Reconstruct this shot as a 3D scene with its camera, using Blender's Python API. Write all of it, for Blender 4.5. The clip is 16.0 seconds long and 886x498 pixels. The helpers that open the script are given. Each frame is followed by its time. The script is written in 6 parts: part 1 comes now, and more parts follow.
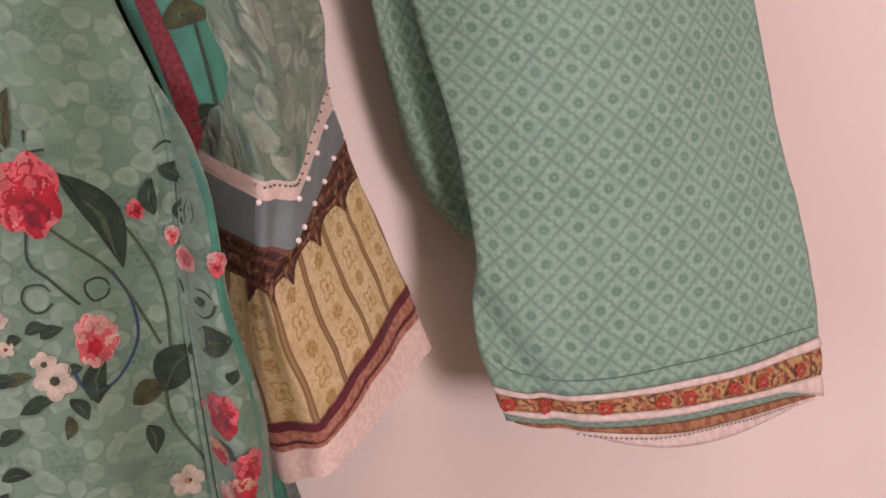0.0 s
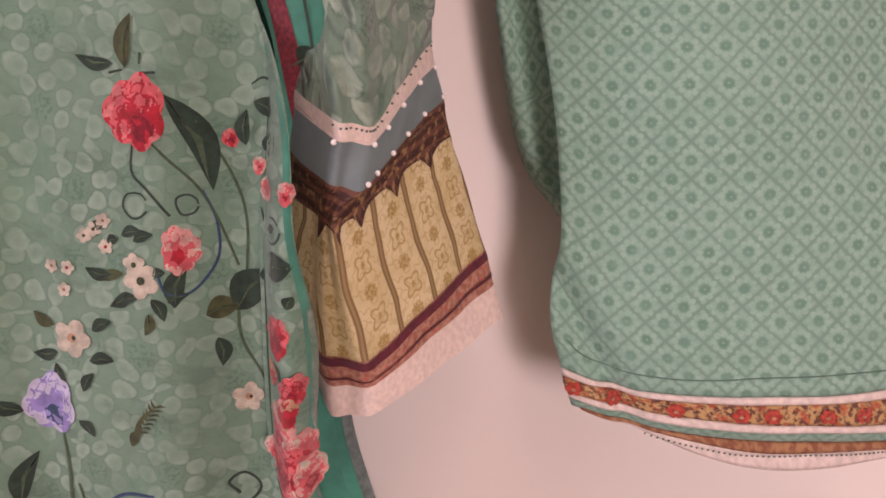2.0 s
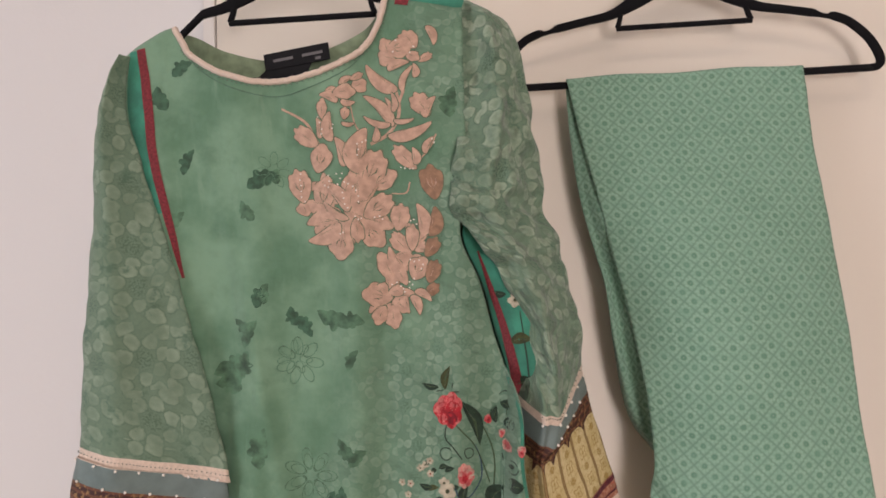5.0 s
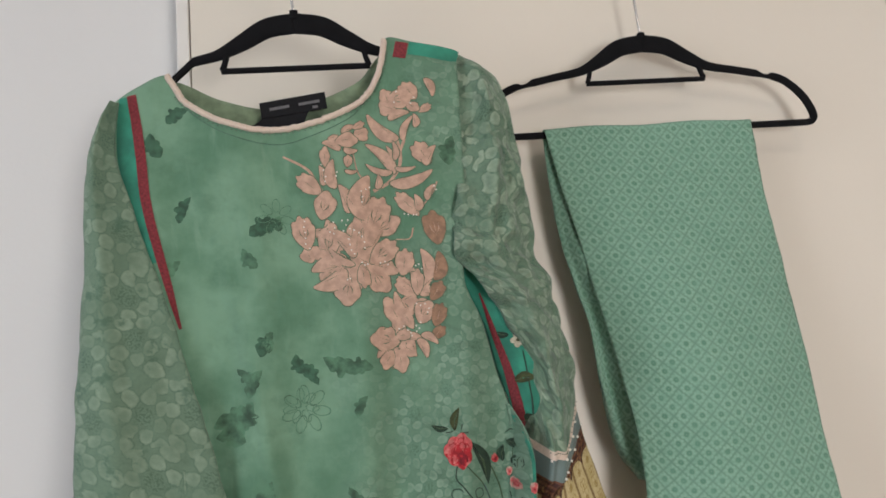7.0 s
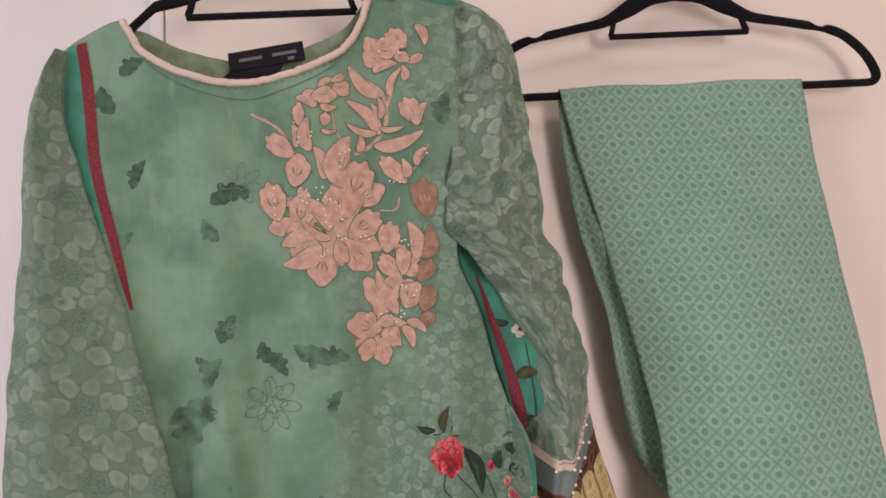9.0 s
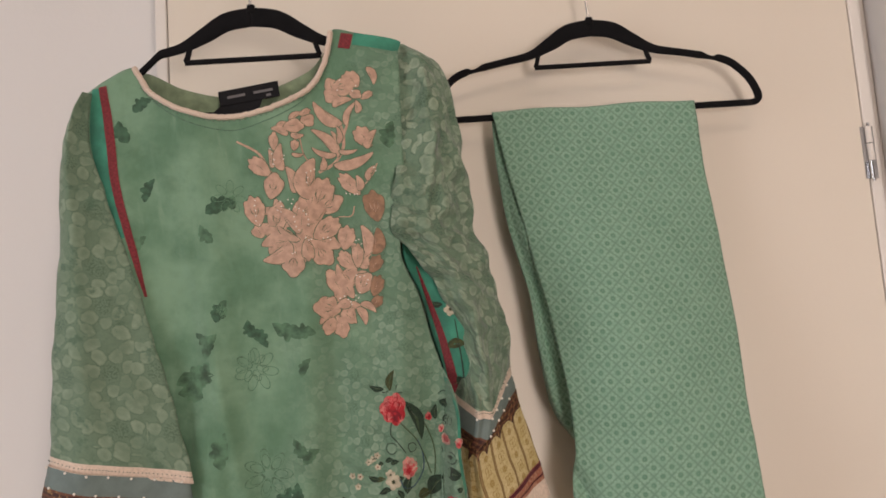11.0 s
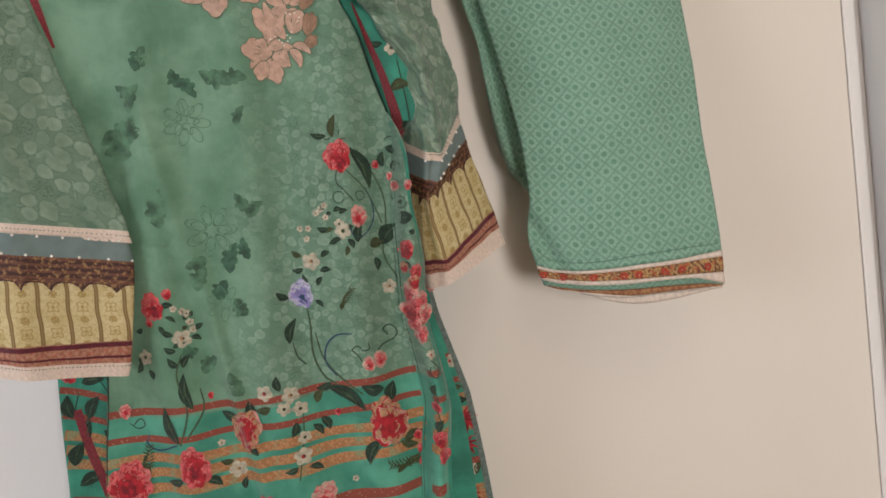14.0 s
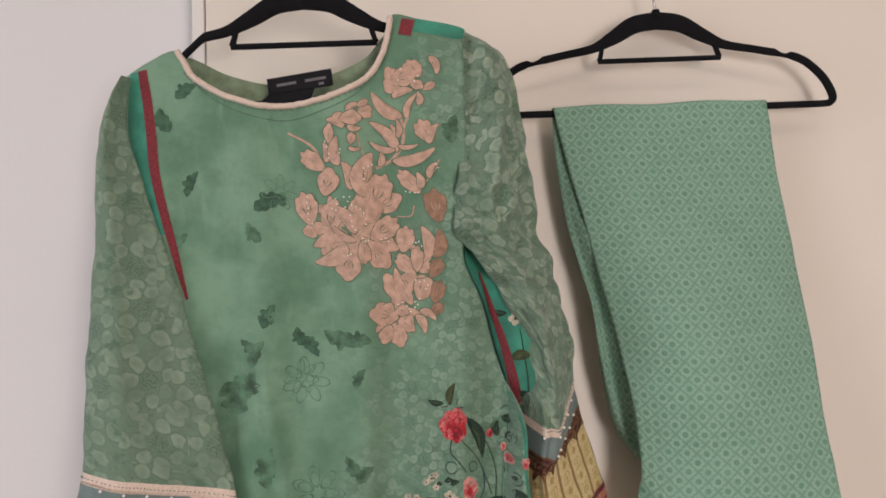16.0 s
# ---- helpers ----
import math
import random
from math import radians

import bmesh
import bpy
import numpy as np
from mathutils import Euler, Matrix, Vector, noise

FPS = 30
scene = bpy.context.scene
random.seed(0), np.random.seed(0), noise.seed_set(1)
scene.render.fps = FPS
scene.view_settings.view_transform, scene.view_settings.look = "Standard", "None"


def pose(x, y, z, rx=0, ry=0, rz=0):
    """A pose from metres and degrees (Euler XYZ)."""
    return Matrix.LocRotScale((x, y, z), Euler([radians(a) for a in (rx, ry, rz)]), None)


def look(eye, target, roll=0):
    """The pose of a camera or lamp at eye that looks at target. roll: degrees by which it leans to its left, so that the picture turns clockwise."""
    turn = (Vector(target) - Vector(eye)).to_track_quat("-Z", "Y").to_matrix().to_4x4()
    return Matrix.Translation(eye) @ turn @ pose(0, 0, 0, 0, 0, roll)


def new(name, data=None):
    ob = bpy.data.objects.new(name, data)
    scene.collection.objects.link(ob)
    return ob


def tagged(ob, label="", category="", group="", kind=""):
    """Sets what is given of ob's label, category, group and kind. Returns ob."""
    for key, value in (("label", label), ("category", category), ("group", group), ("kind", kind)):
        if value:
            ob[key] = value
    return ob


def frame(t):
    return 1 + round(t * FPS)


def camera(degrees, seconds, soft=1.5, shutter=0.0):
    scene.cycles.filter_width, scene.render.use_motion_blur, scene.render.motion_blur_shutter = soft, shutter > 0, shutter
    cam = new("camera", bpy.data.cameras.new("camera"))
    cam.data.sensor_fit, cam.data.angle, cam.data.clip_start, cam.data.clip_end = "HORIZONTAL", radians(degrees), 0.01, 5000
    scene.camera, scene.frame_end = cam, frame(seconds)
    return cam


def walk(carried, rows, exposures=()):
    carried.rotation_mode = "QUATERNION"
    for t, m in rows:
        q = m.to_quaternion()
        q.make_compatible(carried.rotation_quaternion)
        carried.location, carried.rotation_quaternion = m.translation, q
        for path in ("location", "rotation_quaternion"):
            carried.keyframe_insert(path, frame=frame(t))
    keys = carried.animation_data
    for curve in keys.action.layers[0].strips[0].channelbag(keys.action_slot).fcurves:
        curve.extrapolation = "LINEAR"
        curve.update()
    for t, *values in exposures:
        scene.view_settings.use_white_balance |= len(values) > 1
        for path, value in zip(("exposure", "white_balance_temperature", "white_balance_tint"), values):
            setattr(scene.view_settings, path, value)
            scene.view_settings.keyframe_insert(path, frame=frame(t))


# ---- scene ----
cam = camera(62.8, 16.0, soft=1.7)
PATH = [
    (0, (0.052, -0.493, 1.35), (0.598, 1.41, 1.064), -8.2),
    (0.5, (0.12, -0.47, 1.326), (0.447, 1.48, 1.022), -5.6),
    (1, (0.137, -0.474, 1.322), (0.345, 1.484, 0.971), -5.0),
    (1.5, (0.117, -0.48, 1.327), (0.239, 1.492, 1.012), -3.5),
    (2, (0.098, -0.504, 1.33), (0.199, 1.475, 1.063), -1.9),
    (2.5, (0.017, -0.615, 1.352), (0.128, 1.371, 1.144), -1.4),
    (3, (-0.036, -0.724, 1.374), (0.106, 1.27, 1.303), -2.2),
    (3.5, (-0.035, -0.776, 1.396), (0.103, 1.219, 1.396), -2.8),
    (4, (0.009, -0.817, 1.42), (0.066, 1.181, 1.483), -2.7),
    (4.5, (0.035, -0.873, 1.421), (-0.063, 1.121, 1.552), -2.1),
    (5, (0.016, -0.898, 1.451), (-0.096, 1.091, 1.628), -2.4),
    (5.2, (-0.012, -0.903, 1.46), (-0.071, 1.084, 1.677), -2.7),
    (7.3, (-0.106, -0.917, 1.451), (0.102, 1.052, 1.734), -4.5),
    (7.5, (-0.105, -0.913, 1.438), (0.093, 1.06, 1.701), -4.0),
    (8, (-0.096, -0.844, 1.444), (0.068, 1.133, 1.694), -3.4),
    (8.2, (-0.081, -0.809, 1.456), (0.047, 1.166, 1.738), -3.1),
    (10.3, (-0.039, -0.867, 1.449), (0.045, 1.122, 1.64), -3.7),
    (10.5, (-0.031, -0.912, 1.448), (0.044, 1.076, 1.655), -3.7),
    (11, (0.014, -0.992, 1.442), (0.08, 0.995, 1.655), -4.0),
    (11.5, (0.056, -1.041, 1.419), (0.088, 0.955, 1.553), -5.3),
    (12, (0.031, -1.068, 1.403), (0.042, 0.93, 1.489), -7.2),
    (12.5, (0.004, -1.061, 1.376), (0.058, 0.938, 1.396), -9.8),
    (13, (-0.007, -1.03, 1.337), (0.095, 0.967, 1.303), -11.0),
    (13.5, (0.008, -0.998, 1.322), (0.127, 0.997, 1.231), -9.6),
    (14, (0.018, -0.945, 1.297), (0.158, 1.044, 1.15), -7.2),
    (14.5, (0.007, -0.912, 1.309), (0.124, 1.078, 1.15), -5.9),
    (15, (-0.042, -0.902, 1.368), (0.077, 1.092, 1.28), -6.0),
    (15.5, (-0.084, -0.922, 1.417), (0.051, 1.074, 1.437), -5.1),
    (16, (-0.067, -0.93, 1.46), (0.03, 1.057, 1.665), -3.0),
]
walk(cam, [(t, look(eye, target, roll)) for t, eye, target, roll in PATH],
     exposures=[(0.0, -0.18, 6930, 44), (1.0, -0.2, 6880, 37), (1.5, -0.18, 6930, 37), (2.5, 0.07, 6970, 52), (3.5, 0.05, 7060, 48), (4.5, -0.22, 6950, 35), (5.2, -0.28, 6740, 15), (7.3, -0.3, 6210, 7), (8.2, -0.24, 6370, 18), (10.3, -0.32, 7130, 32), (11.0, -0.43, 7160, 17), (11.5, -0.44, 7030, 11), (13.0, -0.38, 6540, 10), (14.5, -0.28, 6480, 11), (16.0, -0.3, 6600, 16)])

# ---- light: daylight from a window behind the camera and one in the west wall, a small warm ceiling lamp ----
world = bpy.data.worlds.new("world")
scene.world = world
world.use_nodes = True
wn = world.node_tree.nodes
sky = wn.new("ShaderNodeTexSky")
sky.sky_type, sky.sun_disc, sky.sun_elevation, sky.sun_rotation = "NISHITA", False, radians(35), radians(200)
world.node_tree.links.new(sky.outputs[0], wn["Background"].inputs[0])
wn["Background"].inputs[1].default_value = 0.1


def area_lamp(name, eye, target, sx, sy, watts, colour):
    data = bpy.data.lights.new(name, "AREA")
    data.shape, data.size, data.size_y, data.energy, data.color = "RECTANGLE", sx, sy, watts, colour
    ob = new(name, data)
    ob.matrix_world = look(eye, target)
    return ob


area_lamp("south_window_light", (0.70, -3.19, 1.05), (0.20, 0.0, 1.20), 1.1, 1.0, 91, (1.0, 0.94, 0.90))
area_lamp("ceiling_lamp", (0.35, -1.3, 2.42), (0.30, -1.1, 0.0), 0.35, 0.35, 4, (1.0, 0.80, 0.62))
area_lamp("west_window_light", (-1.98, -1.5, 1.5), (0.0, -1.2, 1.3), 1.1, 1.2, 26, (0.90, 0.94, 1.0))

# ---- materials ----
MATS = {}


class Nodes:
    """Short-hand for building a node material."""

    def __init__(self, name, rough=0.85, metal=0.0, sheen=0.0):
        self.m = bpy.data.materials.new(name)
        self.m.use_nodes = True
        self.t = self.m.node_tree
        self.b = self.t.nodes["Principled BSDF"]
        self.b.inputs["Roughness"].default_value = rough
        self.b.inputs["Metallic"].default_value = metal
        if sheen:
            self.b.inputs["Sheen Weight"].default_value = sheen
        MATS[name] = self.m
        self.c = {}

    def n(self, kind):
        return self.t.nodes.new("ShaderNode" + kind)

    def put(self, socket, v):
        if isinstance(v, bpy.types.NodeSocket):
            self.t.links.new(v, socket)
        else:
            socket.default_value = (*v, 1.0) if isinstance(v, tuple) and len(v) == 3 and socket.type == "RGBA" else v

    def uv(self):
        if "uv" not in self.c:
            self.c["uv"] = self.n("UVMap").outputs[0]
        return self.c["uv"]

    def obj(self):
        if "obj" not in self.c:
            self.c["obj"] = self.n("TexCoord").outputs["Object"]
        return self.c["obj"]

    def xy(self, vec):
        s = self.n("SeparateXYZ")
        self.put(s.inputs[0], vec)
        return s.outputs[0], s.outputs[1], s.outputs[2]

    def vec(self, x, y, z=0.0):
        s = self.n("CombineXYZ")
        for i, v in enumerate((x, y, z)):
            self.put(s.inputs[i], v)
        return s.outputs[0]

    def f(self, op, a, b=None, c=None):
        s = self.n("Math")
        s.operation = op
        for i, v in enumerate((a, b, c)):
            if v is not None:
                self.put(s.inputs[i], v)
        return s.outputs[0]

    def step(self, v, lo, hi, a=0.0, b=1.0):
        s = self.n("MapRange")
        s.interpolation_type = "SMOOTHSTEP"
        for i, x in enumerate((v, lo, hi, a, b)):
            self.put(s.inputs[i], x)
        return s.outputs[0]

    def noise(self, vec, scale, detail=3.0, rough=0.55):
        s = self.n("TexNoise")
        self.put(s.inputs["Vector"], vec)
        s.inputs["Scale"].default_value, s.inputs["Detail"].default_value, s.inputs["Roughness"].default_value = scale, detail, rough
        return s.outputs[0]

    def voronoi(self, vec, scale, feature="F1", rand=1.0):
        s = self.n("TexVoronoi")
        s.feature = feature
        self.put(s.inputs["Vector"], vec)
        s.inputs["Scale"].default_value = scale
        s.inputs["Randomness"].default_value = rand
        return s

    def mix(self, fac, a, b, mode="MIX"):
        s = self.n("Mix")
        s.data_type, s.blend_type = "RGBA", mode
        self.put(s.inputs[0], fac)
        self.put(s.inputs[6], a)
        self.put(s.inputs[7], b)
        return s.outputs[2]

    def bump(self, height, strength=0.3, dist=0.001):
        s = self.n("Bump")
        s.inputs["Strength"].default_value, s.inputs["Distance"].default_value = strength, dist
        self.put(s.inputs["Height"], height)
        self.put(self.b.inputs["Normal"], s.outputs[0])

    def colour(self, c):
        self.put(self.b.inputs["Base Color"], c)
        return self.m


def weave(k, extra=None, strength=0.35):
    """Fine cloth relief: crossed threads and soft crumple."""
    x, y, _ = k.xy(k.uv())
    th = k.f("ADD", k.f("SINE", k.f("MULTIPLY", x, 9000)), k.f("SINE", k.f("MULTIPLY", y, 9000)))
    soft = k.noise(k.uv(), 55, 4)
    h = k.f("ADD", k.f("MULTIPLY", th, 0.05), k.f("MULTIPLY", soft, 1.2))
    if extra is not None:
        h = k.f("ADD", h, extra)
    k.bump(h, strength, 0.0012)


def cloth(name, base, var=0.25, scale=60, rough=0.85, sheen=0.15):
    """Plain dyed cloth with uneven colour."""
    k = Nodes(name, rough, sheen=sheen)
    dark = tuple(c * (1 - var) for c in base)
    light = tuple(min(1, c * (1 + var)) for c in base)
    c = k.mix(k.step(k.noise(k.uv(), scale, 5), 0.3, 0.7), dark, light)
    c = k.mix(k.f("MULTIPLY", k.noise(k.uv(), scale * 12, 2), 0.35), c, dark)
    weave(k)
    return k.colour(c)


def bubbles(k, scale, pale, mid, dark):
    """Ring flowers of round petals in a loose lattice: pale petals with a thin darker rim, seedy centres."""
    warp = k.noise(k.uv(), 22, 2)
    x, y, _ = k.xy(k.uv())
    p = k.vec(k.f("MULTIPLY", k.f("MULTIPLY_ADD", warp, 0.014, x), scale), k.f("MULTIPLY", k.f("MULTIPLY_ADD", warp, -0.012, y), scale))
    v = k.voronoi(p, 1.0, "F1", 0.55)
    v.voronoi_dimensions = "2D"
    px, py, _ = k.xy(p)
    ox, oy, _ = k.xy(v.outputs["Position"])
    dx, dy = k.f("SUBTRACT", px, ox), k.f("SUBTRACT", py, oy)
    r = v.outputs["Distance"]
    th = k.f("ARCTAN2", dy, dx)

    def ring(count, rad, size, turn):
        s = k.f("SUBTRACT", k.f("FRACT", k.f("MULTIPLY_ADD", th, count / 6.2832, turn)), 0.5)
        arc = k.f("MULTIPLY", k.f("MULTIPLY", s, r), 6.2832 / count)
        q = k.f("SUBTRACT", r, rad)
        return k.f("DIVIDE", k.f("SQRT", k.f("ADD", k.f("MULTIPLY", arc, arc), k.f("MULTIPLY", q, q))), size)

    d = k.f("MINIMUM", ring(7, 0.34, 0.140, 0.2), ring(6, 0.60, 0.165, 0.6))
    d = k.f("ADD", d, k.f("MULTIPLY", k.f("SUBTRACT", k.noise(k.uv(), 95, 3, 0.6), 0.5), 0.9))
    tone = k.step(k.noise(k.vec(k.f("MULTIPLY_ADD", x, 1, 3.1), y), 30, 6, 0.65), 0.34, 0.66)
    grain = k.step(k.noise(k.uv(), 230, 4, 0.7), 0.30, 0.70)
    c = k.mix(k.f("MULTIPLY", k.noise(k.uv(), 150, 5, 0.7), 0.75), mid, dark)
    inside = k.step(d, 0.70, 1.0, 1.0, 0.0)
    soft = k.f("MULTIPLY", k.f("MULTIPLY_ADD", k.step(d, 0.0, 0.9), 0.45, 0.40), k.f("MULTIPLY_ADD", grain, 0.35, 0.65))
    c = k.mix(k.f("MULTIPLY", k.f("MULTIPLY", inside, k.f("MULTIPLY_ADD", tone, 0.85, 0.15)), soft), c, pale)
    rim = k.step(k.f("ABSOLUTE", k.f("SUBTRACT", d, 0.98)), 0.0, 0.10, 1.0, 0.0)
    c = k.mix(k.f("MULTIPLY", rim, k.f("MULTIPLY_ADD", tone, 0.4, 0.15)), c, dark)
    seeds = k.f("MULTIPLY", k.step(r, 0.12, 0.22, 1.0, 0.0), k.step(k.noise(k.uv(), 420, 2), 0.45, 0.6))
    return k.mix(k.f("MULTIPLY", seeds, 0.7), c, dark)


# shirt front: watercolour green, petals showing through towards the lower side, turquoise under the first border stripe
k = Nodes("shirt_green", 0.8, sheen=0.15)
ux, uz, _ = k.xy(k.uv())
wash = k.noise(k.uv(), 11, 6, 0.6)
plain = k.mix(k.step(wash, 0.30, 0.66), (0.088, 0.202, 0.122), (0.185, 0.335, 0.226))
cloud = k.step(k.noise(k.vec(k.f("ADD", ux, 2.3), uz), 17, 6, 0.65), 0.52, 0.70)
plain = k.mix(k.f("MULTIPLY", cloud, 0.5), plain, (0.065, 0.160, 0.095))
# pale lengthwise streaks: soft fold highlights put into the colour
plain = k.mix(k.f("MULTIPLY", k.step(k.noise(k.vec(k.f("MULTIPLY", ux, 5), uz), 14, 4), 0.55, 0.8), 0.5), plain, (0.235, 0.385, 0.275))
bub = bubbles(k, 27, (0.320, 0.440, 0.345), (0.165, 0.280, 0.200), (0.050, 0.125, 0.082))
msk = k.f("ADD", k.f("MULTIPLY_ADD", ux, 3.6, 0.72), k.f("MULTIPLY", k.f("SUBTRACT", 1.42, uz), 0.9))
msk = k.step(k.f("ADD", msk, k.f("MULTIPLY", k.f("SUBTRACT", k.noise(k.uv(), 12, 3), 0.5), 0.9)), 0.15, 0.60, 0.0, 0.78)
c = k.mix(msk, plain, bub)
blot = k.step(k.noise(k.vec(k.f("ADD", ux, 7.7), uz), 22, 6, 0.65), 0.60, 0.72)
c = k.mix(k.f("MULTIPLY", k.f("MULTIPLY", blot, msk), 0.55), c, (0.07, 0.17, 0.11))
stroke = k.step(k.noise(k.vec(k.f("MULTIPLY", ux, 0.55), k.f("MULTIPLY_ADD", ux, 0.35, uz)), 62, 5, 0.62), 0.53, 0.66)
c = k.mix(k.f("MULTIPLY", k.f("MULTIPLY", stroke, k.f("MULTIPLY_ADD", msk, 0.7, 0.12)), 0.6), c, (0.062, 0.128, 0.085))
tq = k.mix(k.step(k.noise(k.uv(), 16, 5), 0.35, 0.7), (0.030, 0.205, 0.140), (0.090, 0.350, 0.245))
low = k.step(k.f("ADD", uz, k.f("MULTIPLY", k.f("ABSOLUTE", k.f("ADD", ux, 0.15)), -0.045)), 1.090, 1.094, 1.0, 0.0)
c = k.mix(low, c, tq)
rid = k.f("ABSOLUTE", k.f("SUBTRACT", k.noise(k.uv(), 9, 4, 0.5), 0.5))
softly = k.f("MULTIPLY_ADD", k.noise(k.vec(k.f("MULTIPLY", ux, 3), uz), 9, 3), 9.0, k.f("MULTIPLY", k.step(rid, 0.0, 0.05), 1.6))
weave(k, softly, 0.5)
k.colour(c)

# same cloth twice: the crumpled copy has wrinkle highlights and shade in its colours
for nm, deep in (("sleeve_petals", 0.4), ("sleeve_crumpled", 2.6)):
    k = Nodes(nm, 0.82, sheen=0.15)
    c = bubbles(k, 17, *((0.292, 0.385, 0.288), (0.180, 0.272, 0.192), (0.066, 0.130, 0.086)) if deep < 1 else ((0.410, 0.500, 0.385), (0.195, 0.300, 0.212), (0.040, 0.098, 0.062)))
    c = k.mix(k.f("MULTIPLY", k.step(k.noise(k.uv(), 28, 5, 0.65), 0.56, 0.66), 0.7), c, (0.062, 0.135, 0.090))
    rid = k.f("ABSOLUTE", k.f("SUBTRACT", k.noise(k.uv(), 30, 3, 0.5), 0.5))
    big = k.f("ABSOLUTE", k.f("SUBTRACT", k.noise(k.uv(), 13, 3, 0.5), 0.5))
    crease = k.f("ADD", k.f("MULTIPLY", k.step(rid, 0.0, 0.14), 1.5), k.f("MULTIPLY", k.step(big, 0.0, 0.10), 2.2))
    weave(k, k.f("MULTIPLY", k.f("ADD", crease, k.noise(k.uv(), 75, 3)), deep), 0.6)
    k.colour(c)

cloth("back_green", (0.20, 0.27, 0.17), 0.35, 40)
cloth("turquoise", (0.034, 0.235, 0.160), 0.35, 25)
cloth("maroon_trim", (0.200, 0.022, 0.030), 0.45, 400)
cloth("grey_blue", (0.135, 0.190, 0.185), 0.15, 40, 0.6)
cloth("lace_cream", (0.70, 0.57, 0.48), 0.12, 300)
cloth("edge_grey", (0.13, 0.17, 0.15), 0.3, 200)
cloth("dark_red", (0.11, 0.012, 0.022), 0.3, 200)
cloth("dot_dark", (0.10, 0.13, 0.10), 0.2, 200)
cloth("emb_pink", (0.505, 0.325, 0.243), 0.20, 130, 0.6)
# browner copy of the pink thread, for petals that lie in shade
cloth("emb_pink_shaded", (0.290, 0.165, 0.100), 0.3, 130, 0.6)
cloth("emb_line", (0.120, 0.165, 0.105), 0.3, 260)
cloth("petal_red", (0.370, 0.011, 0.020), 0.4, 160)
cloth("band_red", (0.400, 0.050, 0.026), 0.55, 420)
cloth("petal_deep", (0.190, 0.005, 0.014), 0.4, 160)
cloth("petal_pink", (0.550, 0.095, 0.100), 0.3, 160)
cloth("petal_rosy", (0.560, 0.160, 0.150), 0.3, 160)
cloth("petal_pale", (0.560, 0.270, 0.235), 0.25, 160)
cloth("petal_white", (0.46, 0.42, 0.32), 0.3, 160)
cloth("petal_beige", (0.400, 0.220, 0.120), 0.3, 160)
cloth("petal_violet", (0.23, 0.20, 0.42), 0.35, 160)
cloth("petal_lilac", (0.42, 0.42, 0.52), 0.2, 160)
cloth("leaf_dark", (0.014, 0.038, 0.022), 0.45, 140)
cloth("leaf_olive", (0.050, 0.062, 0.020), 0.45, 140)
cloth("wash_green", (0.078, 0.172, 0.104), 0.55, 70)
cloth("wash_deep", (0.045, 0.115, 0.070), 0.45, 90)
cloth("stem_green", (0.048, 0.088, 0.042), 0.3, 200)
cloth("seam_green", (0.085, 0.170, 0.120), 0.3, 200)
cloth("stem_dark", (0.025, 0.050, 0.035), 0.3, 200)
cloth("stem_blue", (0.020, 0.055, 0.110), 0.3, 200)
cloth("outline_pale", (0.098, 0.205, 0.130), 0.3, 200)
cloth("hem_cream", (0.66, 0.56, 0.48), 0.16, 220)

k = Nodes("border_orange", 0.85)
v = k.voronoi(k.uv(), 330).outputs[0]
c = k.mix(k.step(v, 0.25, 0.6), (0.46, 0.235, 0.105), (0.33, 0.150, 0.062))
c = k.mix(k.f("MULTIPLY", k.step(k.noise(k.uv(), 45, 4), 0.5, 0.65), 0.6), c, (0.16, 0.30, 0.17))
weave(k)
k.colour(c)

k = Nodes("border_rust", 0.85)
v = k.voronoi(k.uv(), 300).outputs[0]
weave(k)
k.colour(k.mix(k.step(v, 0.10, 0.26), (0.42, 0.30, 0.20), (0.24, 0.055, 0.035)))

# sleeve cuff: carved brown moulding, cream columns with ochre filigree, rose border
k = Nodes("cuff_brown", 0.7)
x, y, _ = k.xy(k.uv())
b1 = k.f("SINE", k.f("MULTIPLY_ADD", y, 900, k.f("MULTIPLY", k.noise(k.uv(), 60, 2), 5)))
swirl = k.noise(k.uv(), 190, 4, 0.6)
c = k.mix(k.step(b1, -0.2, 0.6), (0.050, 0.016, 0.012), (0.135, 0.050, 0.028))
c = k.mix(k.f("MULTIPLY", k.step(swirl, 0.52, 0.62), 0.80), c, (0.33, 0.19, 0.075))
weave(k)
k.colour(c)

k = Nodes("cuff_cream", 0.8)
x, y, _ = k.xy(k.uv())
wob = k.f("MULTIPLY", k.f("SINE", k.f("MULTIPLY", y, 150)), 0.0008)
cx = k.f("FRACT", k.f("DIVIDE", k.f("ADD", x, wob), 0.027))
mid = k.f("ABSOLUTE", k.f("SUBTRACT", cx, 0.5))
mir = k.vec(k.f("MULTIPLY", mid, 0.027), y)
fil = k.noise(mir, 150, 2, 0.5)
c = k.mix(k.step(k.noise(k.uv(), 40, 3), 0.3, 0.7), (0.52, 0.42, 0.20), (0.62, 0.52, 0.29))
c = k.mix(k.f("MULTIPLY", k.step(k.f("ABSOLUTE", k.f("SUBTRACT", fil, 0.5)), 0.0, 0.060, 1.0, 0.0), 0.45), c, (0.36, 0.25, 0.080))
across = k.f("MULTIPLY", mid, 0.027)


def rosette(shift, gap=0.027):
    up = k.f("MULTIPLY", k.f("SUBTRACT", k.f("FRACT", k.f("DIVIDE", k.f("ADD", y, shift), gap)), 0.5), gap)
    return k.f("SQRT", k.f("ADD", k.f("MULTIPLY", across, across), k.f("MULTIPLY", up, up))), k.f("ARCTAN2", up, across)


